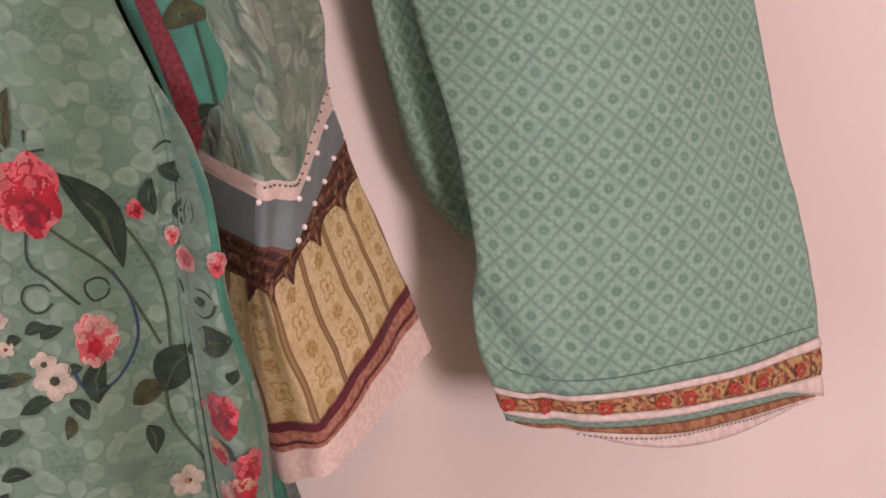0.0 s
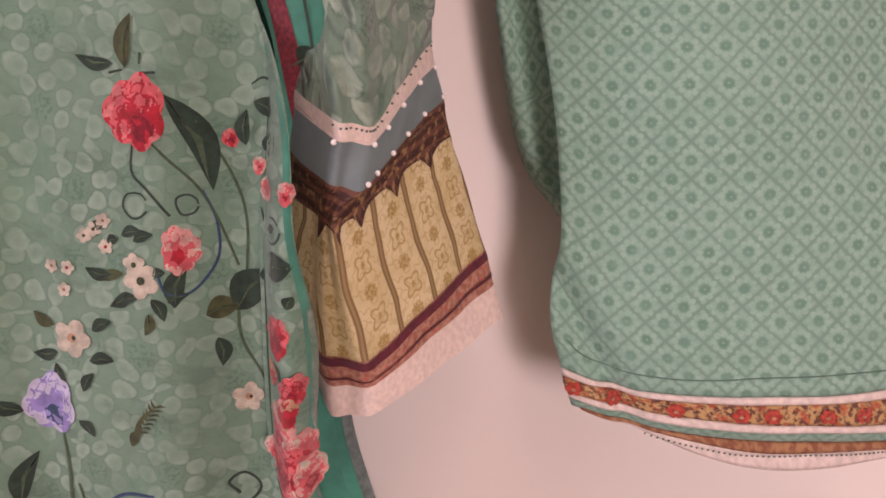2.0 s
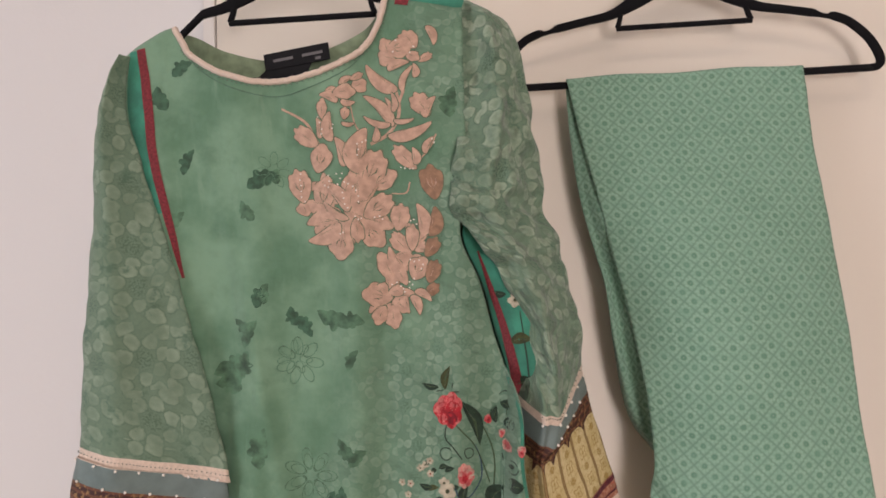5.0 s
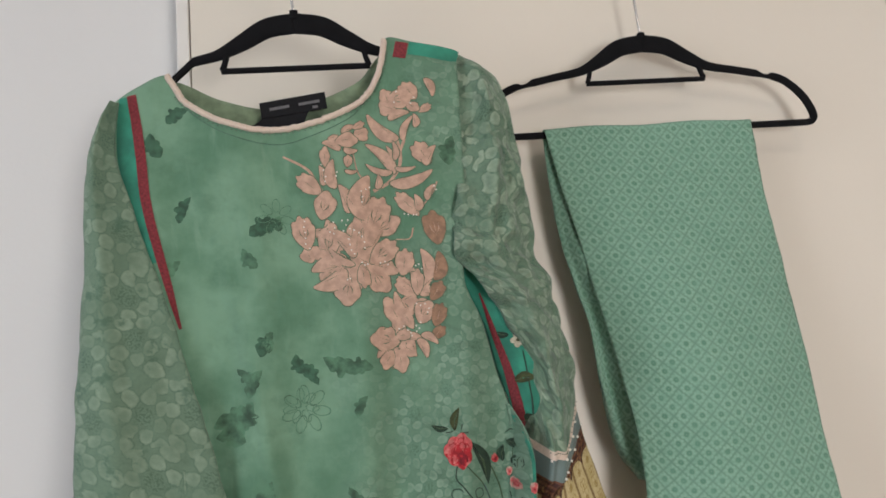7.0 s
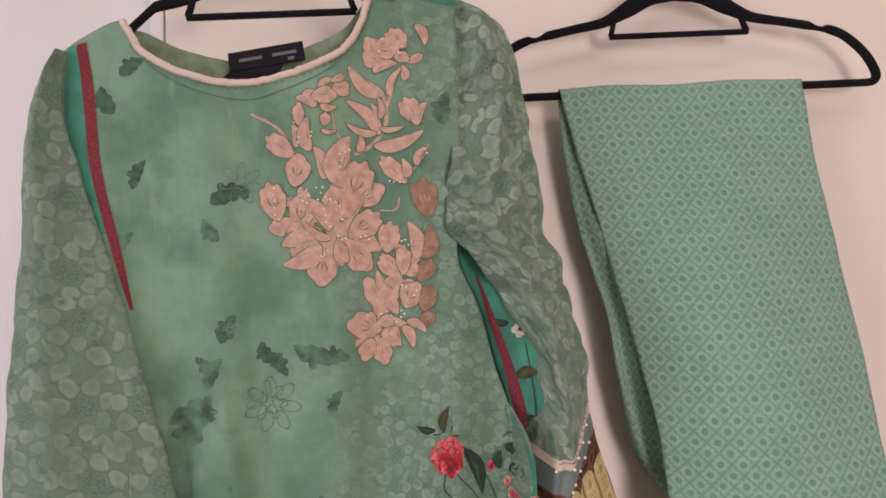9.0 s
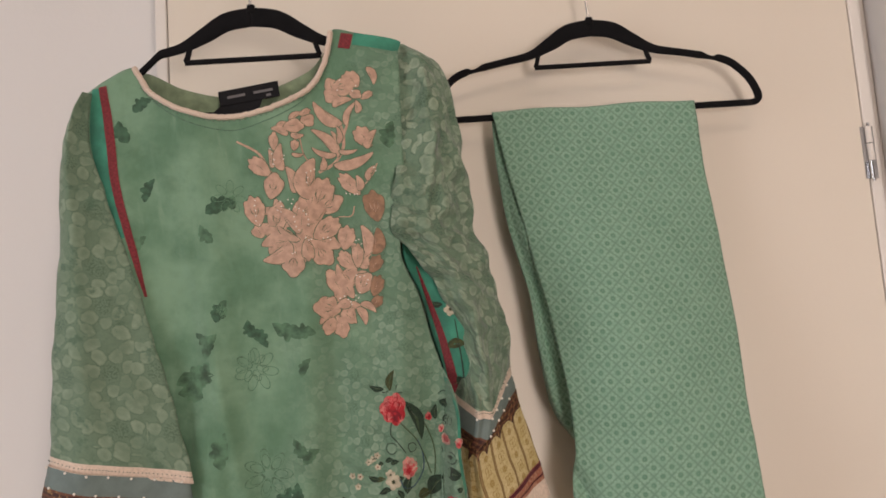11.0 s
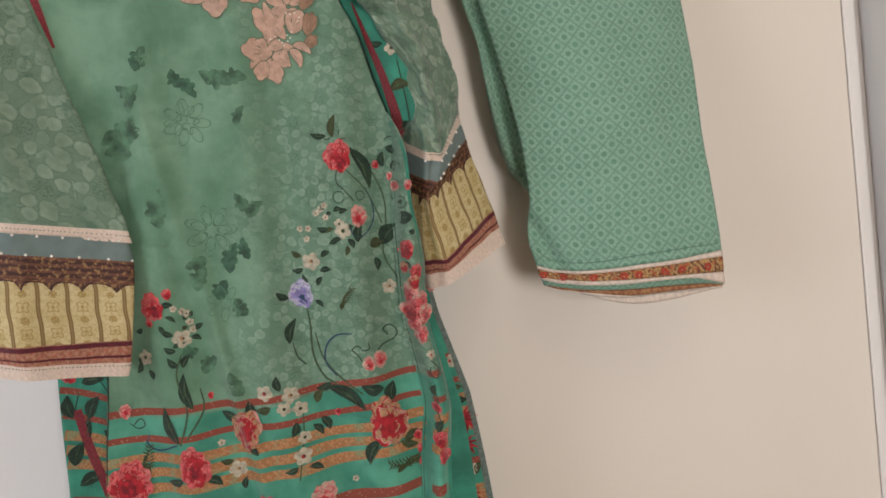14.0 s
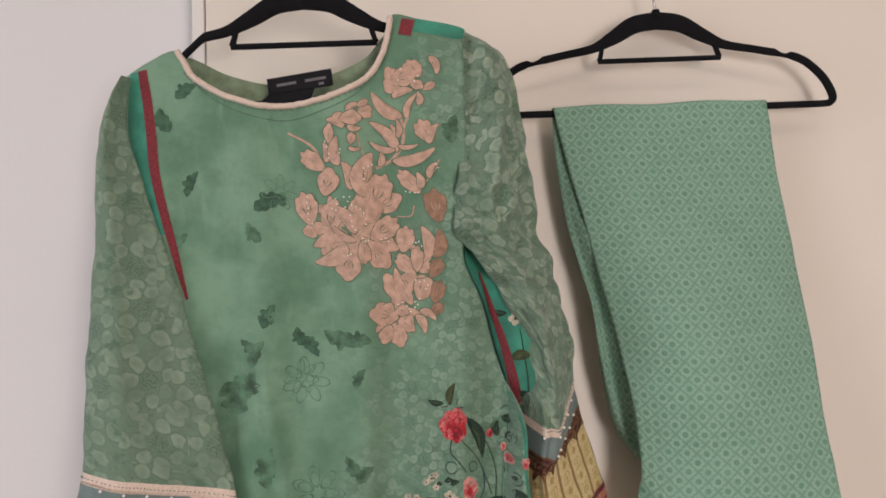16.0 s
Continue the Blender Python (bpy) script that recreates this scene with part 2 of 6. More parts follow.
rd, ra = rosette(0.0)
spots = k.f("MULTIPLY_ADD", k.step(k.noise(k.uv(), 620, 2), 0.36, 0.58), 0.7, 0.3)
lobes = k.f("MULTIPLY_ADD", k.f("COSINE", k.f("MULTIPLY", ra, 8)), 0.0005, rd)
c = k.mix(k.f("MULTIPLY", k.step(lobes, 0.0034, 0.0046, 0.85, 0.0), spots), c, (0.30, 0.185, 0.035))
rd, ra = rosette(0.0135)
wave = k.f("ABSOLUTE", k.f("SUBTRACT", k.f("MULTIPLY_ADD", k.f("COSINE", k.f("MULTIPLY", ra, 4)), 0.0014, rd), 0.0050))
c = k.mix(k.step(wave, 0.0004, 0.0010, 0.75, 0.0), c, (0.34, 0.22, 0.060))
c = k.mix(k.f("MULTIPLY", k.step(rd, 0.0012, 0.0022, 0.8, 0.0), spots), c, (0.30, 0.185, 0.035))
bar = k.step(mid, 0.415, 0.435)
c = k.mix(bar, c, (0.20, 0.125, 0.045))
c = k.mix(k.f("MULTIPLY", bar, k.step(mid, 0.465, 0.485)), c, (0.29, 0.20, 0.085))
weave(k)
k.colour(c)

k = Nodes("cuff_rose", 0.85)
v = k.voronoi(k.uv(), 190)
c = k.mix(k.step(k.noise(k.uv(), 260, 4), 0.35, 0.65), (0.30, 0.105, 0.065), (0.46, 0.235, 0.155))
c = k.mix(k.step(v.outputs[0], 0.12, 0.25, 0.8, 0.0), c, (0.56, 0.10, 0.075))
weave(k)
k.colour(c)

# trousers: diagonal lattice of eight-petalled medallions
k = Nodes("trouser_print", 0.82, sheen=0.15)
x, y, _ = k.xy(k.uv())
PITCH = 0.0145
a = k.f("FRACT", k.f("DIVIDE", k.f("ADD", x, y), PITCH * 1.4142))
b = k.f("FRACT", k.f("DIVIDE", k.f("SUBTRACT", x, y), PITCH * 1.4142))
a = k.f("SUBTRACT", a, 0.5)
b = k.f("SUBTRACT", b, 0.5)
smear = k.f("MULTIPLY", k.f("SUBTRACT", k.noise(k.uv(), 260, 2), 0.5), 0.16)
r = k.f("ADD", k.f("SQRT", k.f("ADD", k.f("MULTIPLY", a, a), k.f("MULTIPLY", b, b))), smear)
th = k.f("ARCTAN2", b, a)
rp = k.f("ADD", r, k.f("MULTIPLY", k.f("COSINE", k.f("MULTIPLY", th, 8)), 0.035))
edge = k.f("MAXIMUM", k.f("ABSOLUTE", a), k.f("ABSOLUTE", b))
base = k.mix(k.step(k.noise(k.uv(), 18, 4), 0.3, 0.7), (0.146, 0.300, 0.216), (0.176, 0.344, 0.254))
worn = k.step(k.noise(k.uv(), 85, 4, 0.65), 0.28, 0.66, 0.30, 1.0)
c = k.mix(k.step(edge, 0.44, 0.485, 0.0, 0.50), base, (0.140, 0.228, 0.178))


def petals(count, turn, rad, size):
    s = k.f("SUBTRACT", k.f("FRACT", k.f("MULTIPLY_ADD", th, count / 6.2832, turn)), 0.5)
    arc = k.f("MULTIPLY", k.f("MULTIPLY", s, r), 6.2832 / count)
    q = k.f("SUBTRACT", r, rad)
    return k.step(k.f("DIVIDE", k.f("SQRT", k.f("ADD", k.f("MULTIPLY", arc, arc), k.f("MULTIPLY", q, q))), size), 0.70, 1.10, 1.0, 0.0)


c = k.mix(k.f("MULTIPLY", petals(4, 0.0, 0.47, 0.12), k.f("MULTIPLY", worn, 0.85)), c, (0.235, 0.395, 0.305))
c = k.mix(k.f("MULTIPLY", petals(8, 0.25, 0.335, 0.150), worn), c, (0.250, 0.425, 0.325))
rays = k.f("MULTIPLY_ADD", k.step(k.f("COSINE", k.f("MULTIPLY", th, 8)), -0.5, 0.5), 0.3, 0.7)
c = k.mix(k.f("MULTIPLY", k.f("MULTIPLY", k.step(rp, 0.12, 0.32, 0.85, 0.0), worn), rays), c, (0.080, 0.200, 0.136))
c = k.mix(k.f("MULTIPLY", k.step(r, 0.02, 0.06, 0.7, 0.0), worn), c, (0.26, 0.40, 0.32))
weave(k)
k.colour(c)

k = Nodes("band_floral", 0.85)
x, y, _ = k.xy(k.uv())
v = k.voronoi(k.vec(x, k.f("MULTIPLY", y, 0.4)), 48, rand=0.35)
scr = k.noise(k.uv(), 260, 4, 0.65)
c = k.mix(k.step(scr, 0.42, 0.56), (0.12, 0.042, 0.028), (0.46, 0.29, 0.115))
c = k.mix(k.f("MULTIPLY", k.step(k.noise(k.vec(k.f("ADD", x, 4.0), y), 150, 3), 0.52, 0.62), 0.75), c, (0.40, 0.075, 0.030))
weave(k)
k.colour(c)

k = Nodes("hem_orange", 0.85)
weave(k)
k.colour(k.mix(k.step(k.noise(k.uv(), 220, 4), 0.4, 0.6), (0.23, 0.085, 0.04), (0.38, 0.19, 0.085)))

k = Nodes("velvet_black", 0.95, sheen=0.03)
k.b.inputs["Specular IOR Level"].default_value = 0.15
k.bump(k.noise(k.obj(), 900, 2), 0.3, 0.0006)
k.colour(k.mix(k.noise(k.obj(), 60, 3), (0.004, 0.004, 0.005), (0.010, 0.010, 0.012)))
k = Nodes("chrome", 0.18, 1.0)
k.colour((0.62, 0.62, 0.64))
k = Nodes("pearl", 0.25)
k.b.inputs["Coat Weight"].default_value = 0.5
k.colour((0.86, 0.82, 0.76))
k = Nodes("label_black", 0.8)
k.b.inputs["Specular IOR Level"].default_value = 0.2
k.colour(k.mix(k.noise(k.obj(), 200, 2), (0.006, 0.006, 0.008), (0.014, 0.014, 0.016)))
k = Nodes("label_thread", 0.7)
k.colour(k.mix(k.noise(k.obj(), 300, 2), (0.10, 0.10, 0.11), (0.17, 0.16, 0.16)))


def paint(name, base, rough, bumpy, var=0.04):
    k = Nodes(name, rough)
    big = k.noise(k.obj(), 1.6, 4)
    c = k.mix(big, tuple(v * (1 - var) for v in base), base)
    c = k.mix(k.f("MULTIPLY", k.step(k.noise(k.obj(), 9, 5, 0.7), 0.62, 0.8), 0.10), c, tuple(v * 0.85 for v in base))
    k.bump(k.f("ADD", k.noise(k.obj(), 160, 3), k.f("MULTIPLY", k.noise(k.obj(), 6, 2), 0.8)), bumpy, 0.001)
    return k.colour(c)


paint("door_paint", (0.76, 0.70, 0.62), 0.45, 0.10)
paint("wall_paint", (0.74, 0.73, 0.73), 0.85, 0.25)
paint("frame_paint", (0.78, 0.75, 0.72), 0.4, 0.08)
paint("ceiling_paint", (0.80, 0.79, 0.77), 0.9, 0.2)
# mid-tone for the walls out of view, chosen to lower the bounced fill
paint("wall_unseen_taupe", (0.34, 0.31, 0.28), 0.85, 0.25)
k = Nodes("floor_oak", 0.5)
k.colour(k.mix(k.noise(k.vec(k.f("MULTIPLY", k.xy(k.obj())[0], 12), k.xy(k.obj())[1]), 6, 5), (0.20, 0.12, 0.065), (0.32, 0.20, 0.11)))


# ---- building helpers ----
def mesh_ob(name, verts, faces, mats, uvs=None, index=None, smooth=True):
    me = bpy.data.meshes.new(name)
    me.from_pydata([tuple(v) for v in verts], [], faces)
    for m in mats if isinstance(mats, (list, tuple)) else [mats]:
        me.materials.append(MATS[m])
    layer = me.uv_layers.new(name="UVMap")
    co = uvs if uvs is not None else [(v[0], v[2]) for v in verts]
    for loop in me.loops:
        layer.data[loop.index].uv = co[loop.vertex_index]
    for i, p in enumerate(me.polygons):
        p.use_smooth = smooth
        if index is not None:
            p.material_index = index[i]
    me.update()
    return new(name, me)


def part(name, ob, parent, label=""):
    ob.name = name
    ob.parent = parent
    if parent.parent is None:
        ob.matrix_parent_inverse = Matrix.Translation(-Vector(parent.location))
    return tagged(ob, label)


def thing(name, base, label, category, group=""):
    ob = new(name)
    ob.location = base
    ob.empty_display_size = 0.05
    return tagged(ob, label, category, group)


def spline(knots):
    """A smooth function through (t, value) knots."""
    ks = sorted(knots)
    ts = [q[0] for q in ks]
    vs = [np.array(q[1:], float) for q in ks]
    ds = [(vs[min(i + 1, len(vs) - 1)] - vs[max(i - 1, 0)]) / (ts[min(i + 1, len(ts) - 1)] - ts[max(i - 1, 0)]) for i in range(len(ts))]

    def at(t):
        t = min(max(t, ts[0]), ts[-1])
        i = min(max(int(np.searchsorted(ts, t)) - 1, 0), len(ts) - 2)
        h = ts[i + 1] - ts[i]
        s = (t - ts[i]) / h
        v = (2 * s**3 - 3 * s**2 + 1) * vs[i] + (s**3 - 2 * s**2 + s) * h * ds[i] + (3 * s**2 - 2 * s**3) * vs[i + 1] + (s**3 - s**2) * h * ds[i + 1]
        return v if len(v) > 1 else float(v[0])
    return at


def grid(rows, closed=False, metric=False):
    """Faces and cloth coordinates (metres) for rows of points."""
    n, m = len(rows), len(rows[0])
    verts = [v for row in rows for v in row]
    faces = []
    for i in range(n - 1):
        for j in range(m if closed else m - 1):
            q = (j + 1) % m
            faces.append((i * m + j, i * m + q, (i + 1) * m + q, (i + 1) * m + j))
    arr = np.array([[tuple(v) for v in row] for row in rows], float)
    if metric:
        return verts, faces, [(v[0], v[2]) for v in verts]
    along = np.concatenate([[0], np.cumsum(np.linalg.norm(np.diff(arr, axis=0), axis=2).mean(1))])
    uvs = []
    for i in range(n):
        cross = np.concatenate([[0], np.cumsum(np.linalg.norm(np.diff(arr[i], axis=0), axis=1))])
        cross -= cross[len(cross) // 4 if closed else len(cross) // 2]
        uvs += [(float(cross[j]), float(-along[i])) for j in range(m)]
    return verts, faces, uvs


def thicken(ob, t=0.0008):
    mod = ob.modifiers.new("thickness", "SOLIDIFY")
    mod.thickness, mod.offset = t, 0.0
    return ob


def box(name, lo, hi, mat, bevel=0.0):
    bm = bmesh.new()
    bmesh.ops.create_cube(bm, size=1.0)
    for v in bm.verts:
        v.co = Vector([lo[i] + (v.co[i] + 0.5) * (hi[i] - lo[i]) for i in range(3)])
    if bevel:
        bmesh.ops.bevel(bm, geom=bm.edges[:], offset=bevel, segments=2, affect="EDGES", profile=0.5)
    me = bpy.data.meshes.new(name)
    bm.to_mesh(me)
    bm.free()
    me.materials.append(MATS[mat])
    return new(name, me)


def rope(name, pts, radius, mat, sides=8):
    """A round rod along a smooth line of points."""
    cv = bpy.data.curves.new(name, "CURVE")
    cv.dimensions, cv.bevel_depth, cv.bevel_resolution, cv.use_fill_caps = "3D", radius, sides // 4 + 1, True
    sp = cv.splines.new("BEZIER")
    sp.bezier_points.add(len(pts) - 1)
    for bp, q in zip(sp.bezier_points, pts):
        bp.co, bp.handle_left_type, bp.handle_right_type = q, "AUTO", "AUTO"
    cv.materials.append(MATS[mat])
    return new(name, cv)


def crumple(x, z, scale, seed=0.0):
    return noise.noise(Vector((x * scale, seed, z * scale)))


# ---- the room ----
DOOR_L, DOOR_R = -0.318, 0.655
door = box("door_1", (DOOR_L, 0.0, 0.01), (DOOR_R, 0.04, 2.05), "door_paint", 0.0015)
tagged(door, "cream painted flush door, shut, with garments hung on it", "door", kind="structure")
lip = box("door_lipping", (DOOR_L - 0.0175, -0.002, 0.01), (DOOR_L - 0.0015, 0.04, 2.05), "frame_paint", 0.002)
part("lipping", lip, door, "narrow white lipping strip")
tagged(box("wall_north", (-2.0, 0.055, 0.0), (DOOR_L - 0.0175, 0.16, 2.45), "wall_paint"), "plain cool white painted wall beside the door", "wall", kind="structure")
tagged(box("wall_over_door", (DOOR_L - 0.0175, 0.055, 2.05), (0.72, 0.16, 2.45), "wall_paint"), "plain white wall above the door", "wall", kind="structure")
tagged(box("wall_behind_door", (DOOR_L - 0.0175, 0.055, 0.0), (0.72, 0.16, 2.05), "wall_paint"), "plain wall behind the door", "wall", kind="structure")
tagged(box("trim", (0.6572, 0.0015, 0.0), (0.676, 0.05, 2.07), "frame_paint", 0.003), "white painted door frame beside the hinge", "door frame", kind="structure")
tagged(box("wall_return", (0.690, -0.12, 0.0), (0.80, 0.055, 2.45), "wall_paint", 0.004), "plain white painted wall return beside the door", "wall", kind="structure")
tagged(box("wall_north_east", (0.80, -0.12, 0.0), (2.0, 0.0, 2.45), "wall_paint"), "plain white painted wall", "wall", kind="structure")
tagged(box("wall_east", (2.0, -3.3, 0.0), (2.1, 0.0, 2.45), "wall_unseen_taupe"), "unseen plain side wall, toned taupe to cut bounced light", "wall", kind="structure")
tagged(box("trim_corner", (0.676, 0.014, 0.0), (0.690, 0.05, 2.45), "frame_paint", 0.002), "white cover strip in the corner", "trim", kind="structure")
tagged(box("wall_south", (-2.0, -3.3, 0.0), (2.0, -3.2, 2.45), "wall_unseen_taupe"), "unseen plain wall behind the camera, toned taupe to cut bounced light", "wall", kind="structure")
tagged(box("floor", (-2.1, -3.3, -0.05), (2.1, 0.16, 0.0), "floor_oak"), "plain wooden floor", "floor", kind="structure")
tagged(box("ceiling", (-2.1, -3.3, 2.45), (2.1, 0.16, 2.55), "ceiling_paint"), "plain white ceiling", "ceiling", kind="structure")
for nm, lo, hi in (("wall_west", (-2.1, -3.3, 0.0), (-2.0, -2.1, 2.45)), ("wall_west", (-2.1, -0.9, 0.0), (-2.0, 0.16, 2.45)),
                   ("wall_west", (-2.1, -2.1, 0.0), (-2.0, -0.9, 0.85)), ("wall_west", (-2.1, -2.1, 2.15), (-2.0, -0.9, 2.45))):
    tagged(box(nm, lo, hi, "wall_unseen_taupe"), "unseen plain wall around the window opening, toned taupe to cut bounced light", "wall", kind="structure")

# butt hinge: leaf plates, knuckles and pin
hinge = thing("hinge", (0.6585, 0.0, 1.606), "worn steel butt hinge on the door edge", "hinge")
part("leaf_plate", box("leaf_plate", (0.6500, -0.0012, 1.608), (0.6560, 0.0008, 1.683), "chrome", 0.0004), hinge)
part("leaf_plate", box("leaf_plate", (0.6620, 0.0002, 1.608), (0.6690, 0.0022, 1.683), "chrome", 0.0004), hinge)
for i in range(3):
    z0 = 1.608 + i * 0.0252
    part("knuckle", rope("knuckle", [(0.6588, -0.005, z0), (0.6588, -0.005, z0 + 0.0235)], 0.0042, "frame_paint" if i else "chrome"), hinge)
part("pin", rope("pin", [(0.6588, -0.005, 1.604), (0.6588, -0.005, 1.687)], 0.0022, "chrome"), hinge)


# ---- hangers ----
def ribbon_bar(line, depth):
    """A flat bar with rounded edges along (x, z, width) stations, depth across y."""
    f = spline([(i, *q) for i, q in enumerate(line)])
    N = (len(line) - 1) * 8
    rows = []
    for s in range(N + 1):
        t = s / 8
        x, z, w = f(t)
        a, b = np.array(f(max(t - 0.05, 0)))[:2], np.array(f(min(t + 0.05, len(line) - 1)))[:2]
        d = (b - a) / (np.linalg.norm(b - a) + 1e-9)
        nx, nz = -d[1], d[0]
        ring = []
        for j in range(12):
            ang = 2 * math.pi * j / 12
            ca, sa = math.cos(ang), math.sin(ang)
            e = abs(ca) ** 0.5 * (1 if ca > 0 else -1) * w / 2
            ring.append(Vector((x + nx * e, abs(sa) ** 0.5 * (1 if sa > 0 else -1) * depth / 2, z + nz * e)))
        rows.append(ring)
    v, fc, uv = grid(rows, True)
    fc += [tuple(range(11, -1, -1)), tuple(range(len(v) - 12, len(v)))]
    return v, fc, uv


def hanger(base, label, size=1.0, droop=0.0):
    """Slim flocked hanger: arched shoulders with strap notches, trouser bar, inner bar, wire hook. base: middle of the trouser bar."""
    h = thing("clothes_hanger", base, label, "clothes hanger", "slim black hangers on the door")
    B = Vector(base)

    def add(name, data, mat, lab=""):
        v, fc, uv = data
        v = [Vector((math.copysign(min(abs(q.x), 0.1) + max(abs(q.x) - 0.1, 0) * (0.72 if droop else 1.0), q.x) * size, q.y, q.z * size - droop * max(0.0, abs(q.x) - 0.112) * (0 if name == "trouser_bar" else 1))) for q in v]
        part(name, mesh_ob(name, [q + B for q in v], fc, mat, uv), h, lab)
    arm = [(0.0, 0.118, 0.024), (0.030, 0.113, 0.023), (0.056, 0.098, 0.019), (0.085, 0.0835, 0.0115), (0.120, 0.0765, 0.0095), (0.150, 0.0705, 0.0095)]
    tip = [(0.150, 0.0705, 0.0095), (0.158, 0.0675, 0.0050), (0.166, 0.0655, 0.0048), (0.174, 0.0650, 0.0095), (0.192, 0.0560, 0.0098), (0.212, 0.0350, 0.0100), (0.222, 0.0120, 0.0100), (0.219, 0.0020, 0.0090), (0.210, 0.0000, 0.0085)]
    for sgn in (1, -1):
        add("shoulder_arm", ribbon_bar([(sgn * x, z, w) for x, z, w in arm], 0.006), "velvet_black")
        add("arm_end", ribbon_bar([(sgn * x, z, w) for x, z, w in tip], 0.006), "velvet_black")
        add("strut", ribbon_bar([(sgn * 0.073, 0.086, 0.006), (sgn * 0.076, 0.074, 0.006), (sgn * 0.0785, 0.067, 0.006)], 0.0055), "velvet_black")
    add("trouser_bar", ribbon_bar([(-0.212, 0.0, 0.0085), (0.0, 0.0, 0.0085), (0.212, 0.0, 0.0085)], 0.006), "velvet_black")
    add("inner_bar", ribbon_bar([(-0.0795, 0.066, 0.006), (0.0, 0.066, 0.006), (0.0795, 0.066, 0.006)], 0.0055), "velvet_black")
    add("collar", ribbon_bar([(0.0, 0.122, 0.011), (0.0, 0.132, 0.009)], 0.008), "velvet_black")
    top = 2.08 - B.z
    hook = [B + Vector(q) for q in ((0, 0, 0.128 * size), (-0.002, 0, 0.155), (-0.006, -0.002, top - 0.03), (0.004, 0.01 - B.y * 0.2, top - 0.004), (0.012, 0.02 - B.y * 0.9, top + 0.004), (0.014, 0.050 - B.y, top - 0.012))]
    part("hook", rope("hook", hook, 0.0017, "chrome"), h, "thin chrome wire hook")
    return h


hanger((0.267, -0.042, 1.7165), "slim black velvet hanger holding folded green trousers")
hanger((-0.1735, -0.126, 1.7155), "slim black velvet hanger holding the printed shirt", 1.04, 0.5)


# ---- the shirt ----
shirt = thing("shirt", (-0.15, -0.14, 0.80), "green floral tunic shirt with pink embroidery on a black hanger", "shirt")


def body_y(x, z):
    """Front of the shirt: hangs off the hanger, leans back a little, with soft lengthwise folds."""
    y = -0.130 - 0.035 * (z - 1.05) / 0.70
    u = (x + 0.14) / 0.19
    y += 0.014 * u * u
    k = min(max((1.72 - z) / 0.55, 0.0), 1.0)
    y += (0.0025 + 0.006 * k) * math.sin(x * 62 + 2.2 * (z - 1.3) + 1.1 * math.sin(z * 7))
    y += 0.004 * k * math.sin(x * 118 - 5.0 * z + 0.6) * (0.5 + 0.5 * math.sin(z * 6 + x * 9))
    y += 0.005 * crumple(x, z, 9.0, 1.3) + 0.0018 * crumple(x, z, 34.0, 4.1)
    d = (x + 0.245 - 0.17 * (1.52 - z))
    y -= 0.009 * k * math.exp(-(d / 0.010) ** 2)
    d2 = (x + 0.195 - 0.10 * (1.30 - z))
    y -= 0.006 * k * math.exp(-(d2 / 0.008) ** 2) * min(max((1.36 - z) / 0.1, 0), 1)
    if z > 1.70:
        y += 0.012 * ((z - 1.70) / 0.1) ** 2
    return y


front_l = spline([(0.80, -0.352), (1.02, -0.334), (1.10, -0.322), (1.16, -0.312), (1.30, -0.318), (1.50, -0.335), (1.60, -0.350), (1.68, -0.360), (1.80, -0.358)])
front_r = spline([(0.80, 0.000), (0.99, 0.012), (1.07, 0.024), (1.18, 0.023), (1.26, 0.025), (1.30, 0.027), (1.38, 0.034), (1.43, 0.022), (1.483, 0.010), (1.53, -0.006), (1.60, 0.004), (1.75, 0.008), (1.81, 0.008)])
neck_f = spline([(-0.360, 1.742), (-0.330, 1.760), (-0.298, 1.774), (-0.290, 1.760), (-0.277, 1.741), (-0.241, 1.716), (-0.198, 1.704), (-0.146, 1.707), (-0.096, 1.728), (-0.073, 1.756), (-0.064, 1.790), (-0.060, 1.803), (-0.038, 1.799), (0.012, 1.786)])
neck_b = spline([(-0.360, 1.742), (-0.330, 1.760), (-0.300, 1.776), (-0.287, 1.774), (-0.247, 1.751), (-0.204, 1.741), (-0.133, 1.748), (-0.093, 1.767), (-0.072, 1.792), (-0.060, 1.802), (-0.038, 1.799), (0.012, 1.786)])


def sheet(left, right, top, zlow, yf, nu, nv):
    rows = []
    for i in range(nv + 1):
        row = []
        for j in range(nu + 1):
            u = j / nu
            zt = 1.75
            for _ in range(4):
                zt = top(left(zt) * (1 - u) + right(zt) * u)
            z = zt + (zlow - zt) * i / nv
            x = left(z) * (1 - u) + right(z) * u
            row.append(Vector((x, yf(x, z), z)))
        rows.append(row)
    return grid(rows, metric=True)


v, f, uv = sheet(front_l, front_r, neck_f, 0.80, body_y, 130, 190)
front = part("front_panel", thicken(mesh_ob("front_panel", v, f, "shirt_green", uv)), shirt, "green watercolour printed front panel")
back_l = spline([(0.80, -0.415), (1.02, -0.406), (1.15, -0.399), (1.40, -0.365), (1.70, -0.352), (1.80, -0.352)])
back_r = spline([(0.80, 0.094), (0.96, 0.086), (1.09, 0.073), (1.19, 0.058), (1.30, 0.052), (1.45, 0.030), (1.60, 0.008), (1.80, 0.008)])


def back_y(x, z):
    return -0.085 + 0.035 * min(max((-0.24 - x) / 0.10, 0), 1) * min(max((1.25 - z) / 0.1, 0), 1) - 0.035 * max(0.0, (z - 1.45) / 0.35) + 0.006 * math.sin(x * 55 + z * 3) + 0.004 * crumple(x, z, 12, 7.0) + (-0.012 if z > 1.70 else 0) * (z - 1.70) / 0.1


v, f, uv = sheet(back_l, back_r, neck_b, 0.80, back_y, 70, 90)
idx = [0 if v[q[0]].z > 1.45 else 1 for q in f]
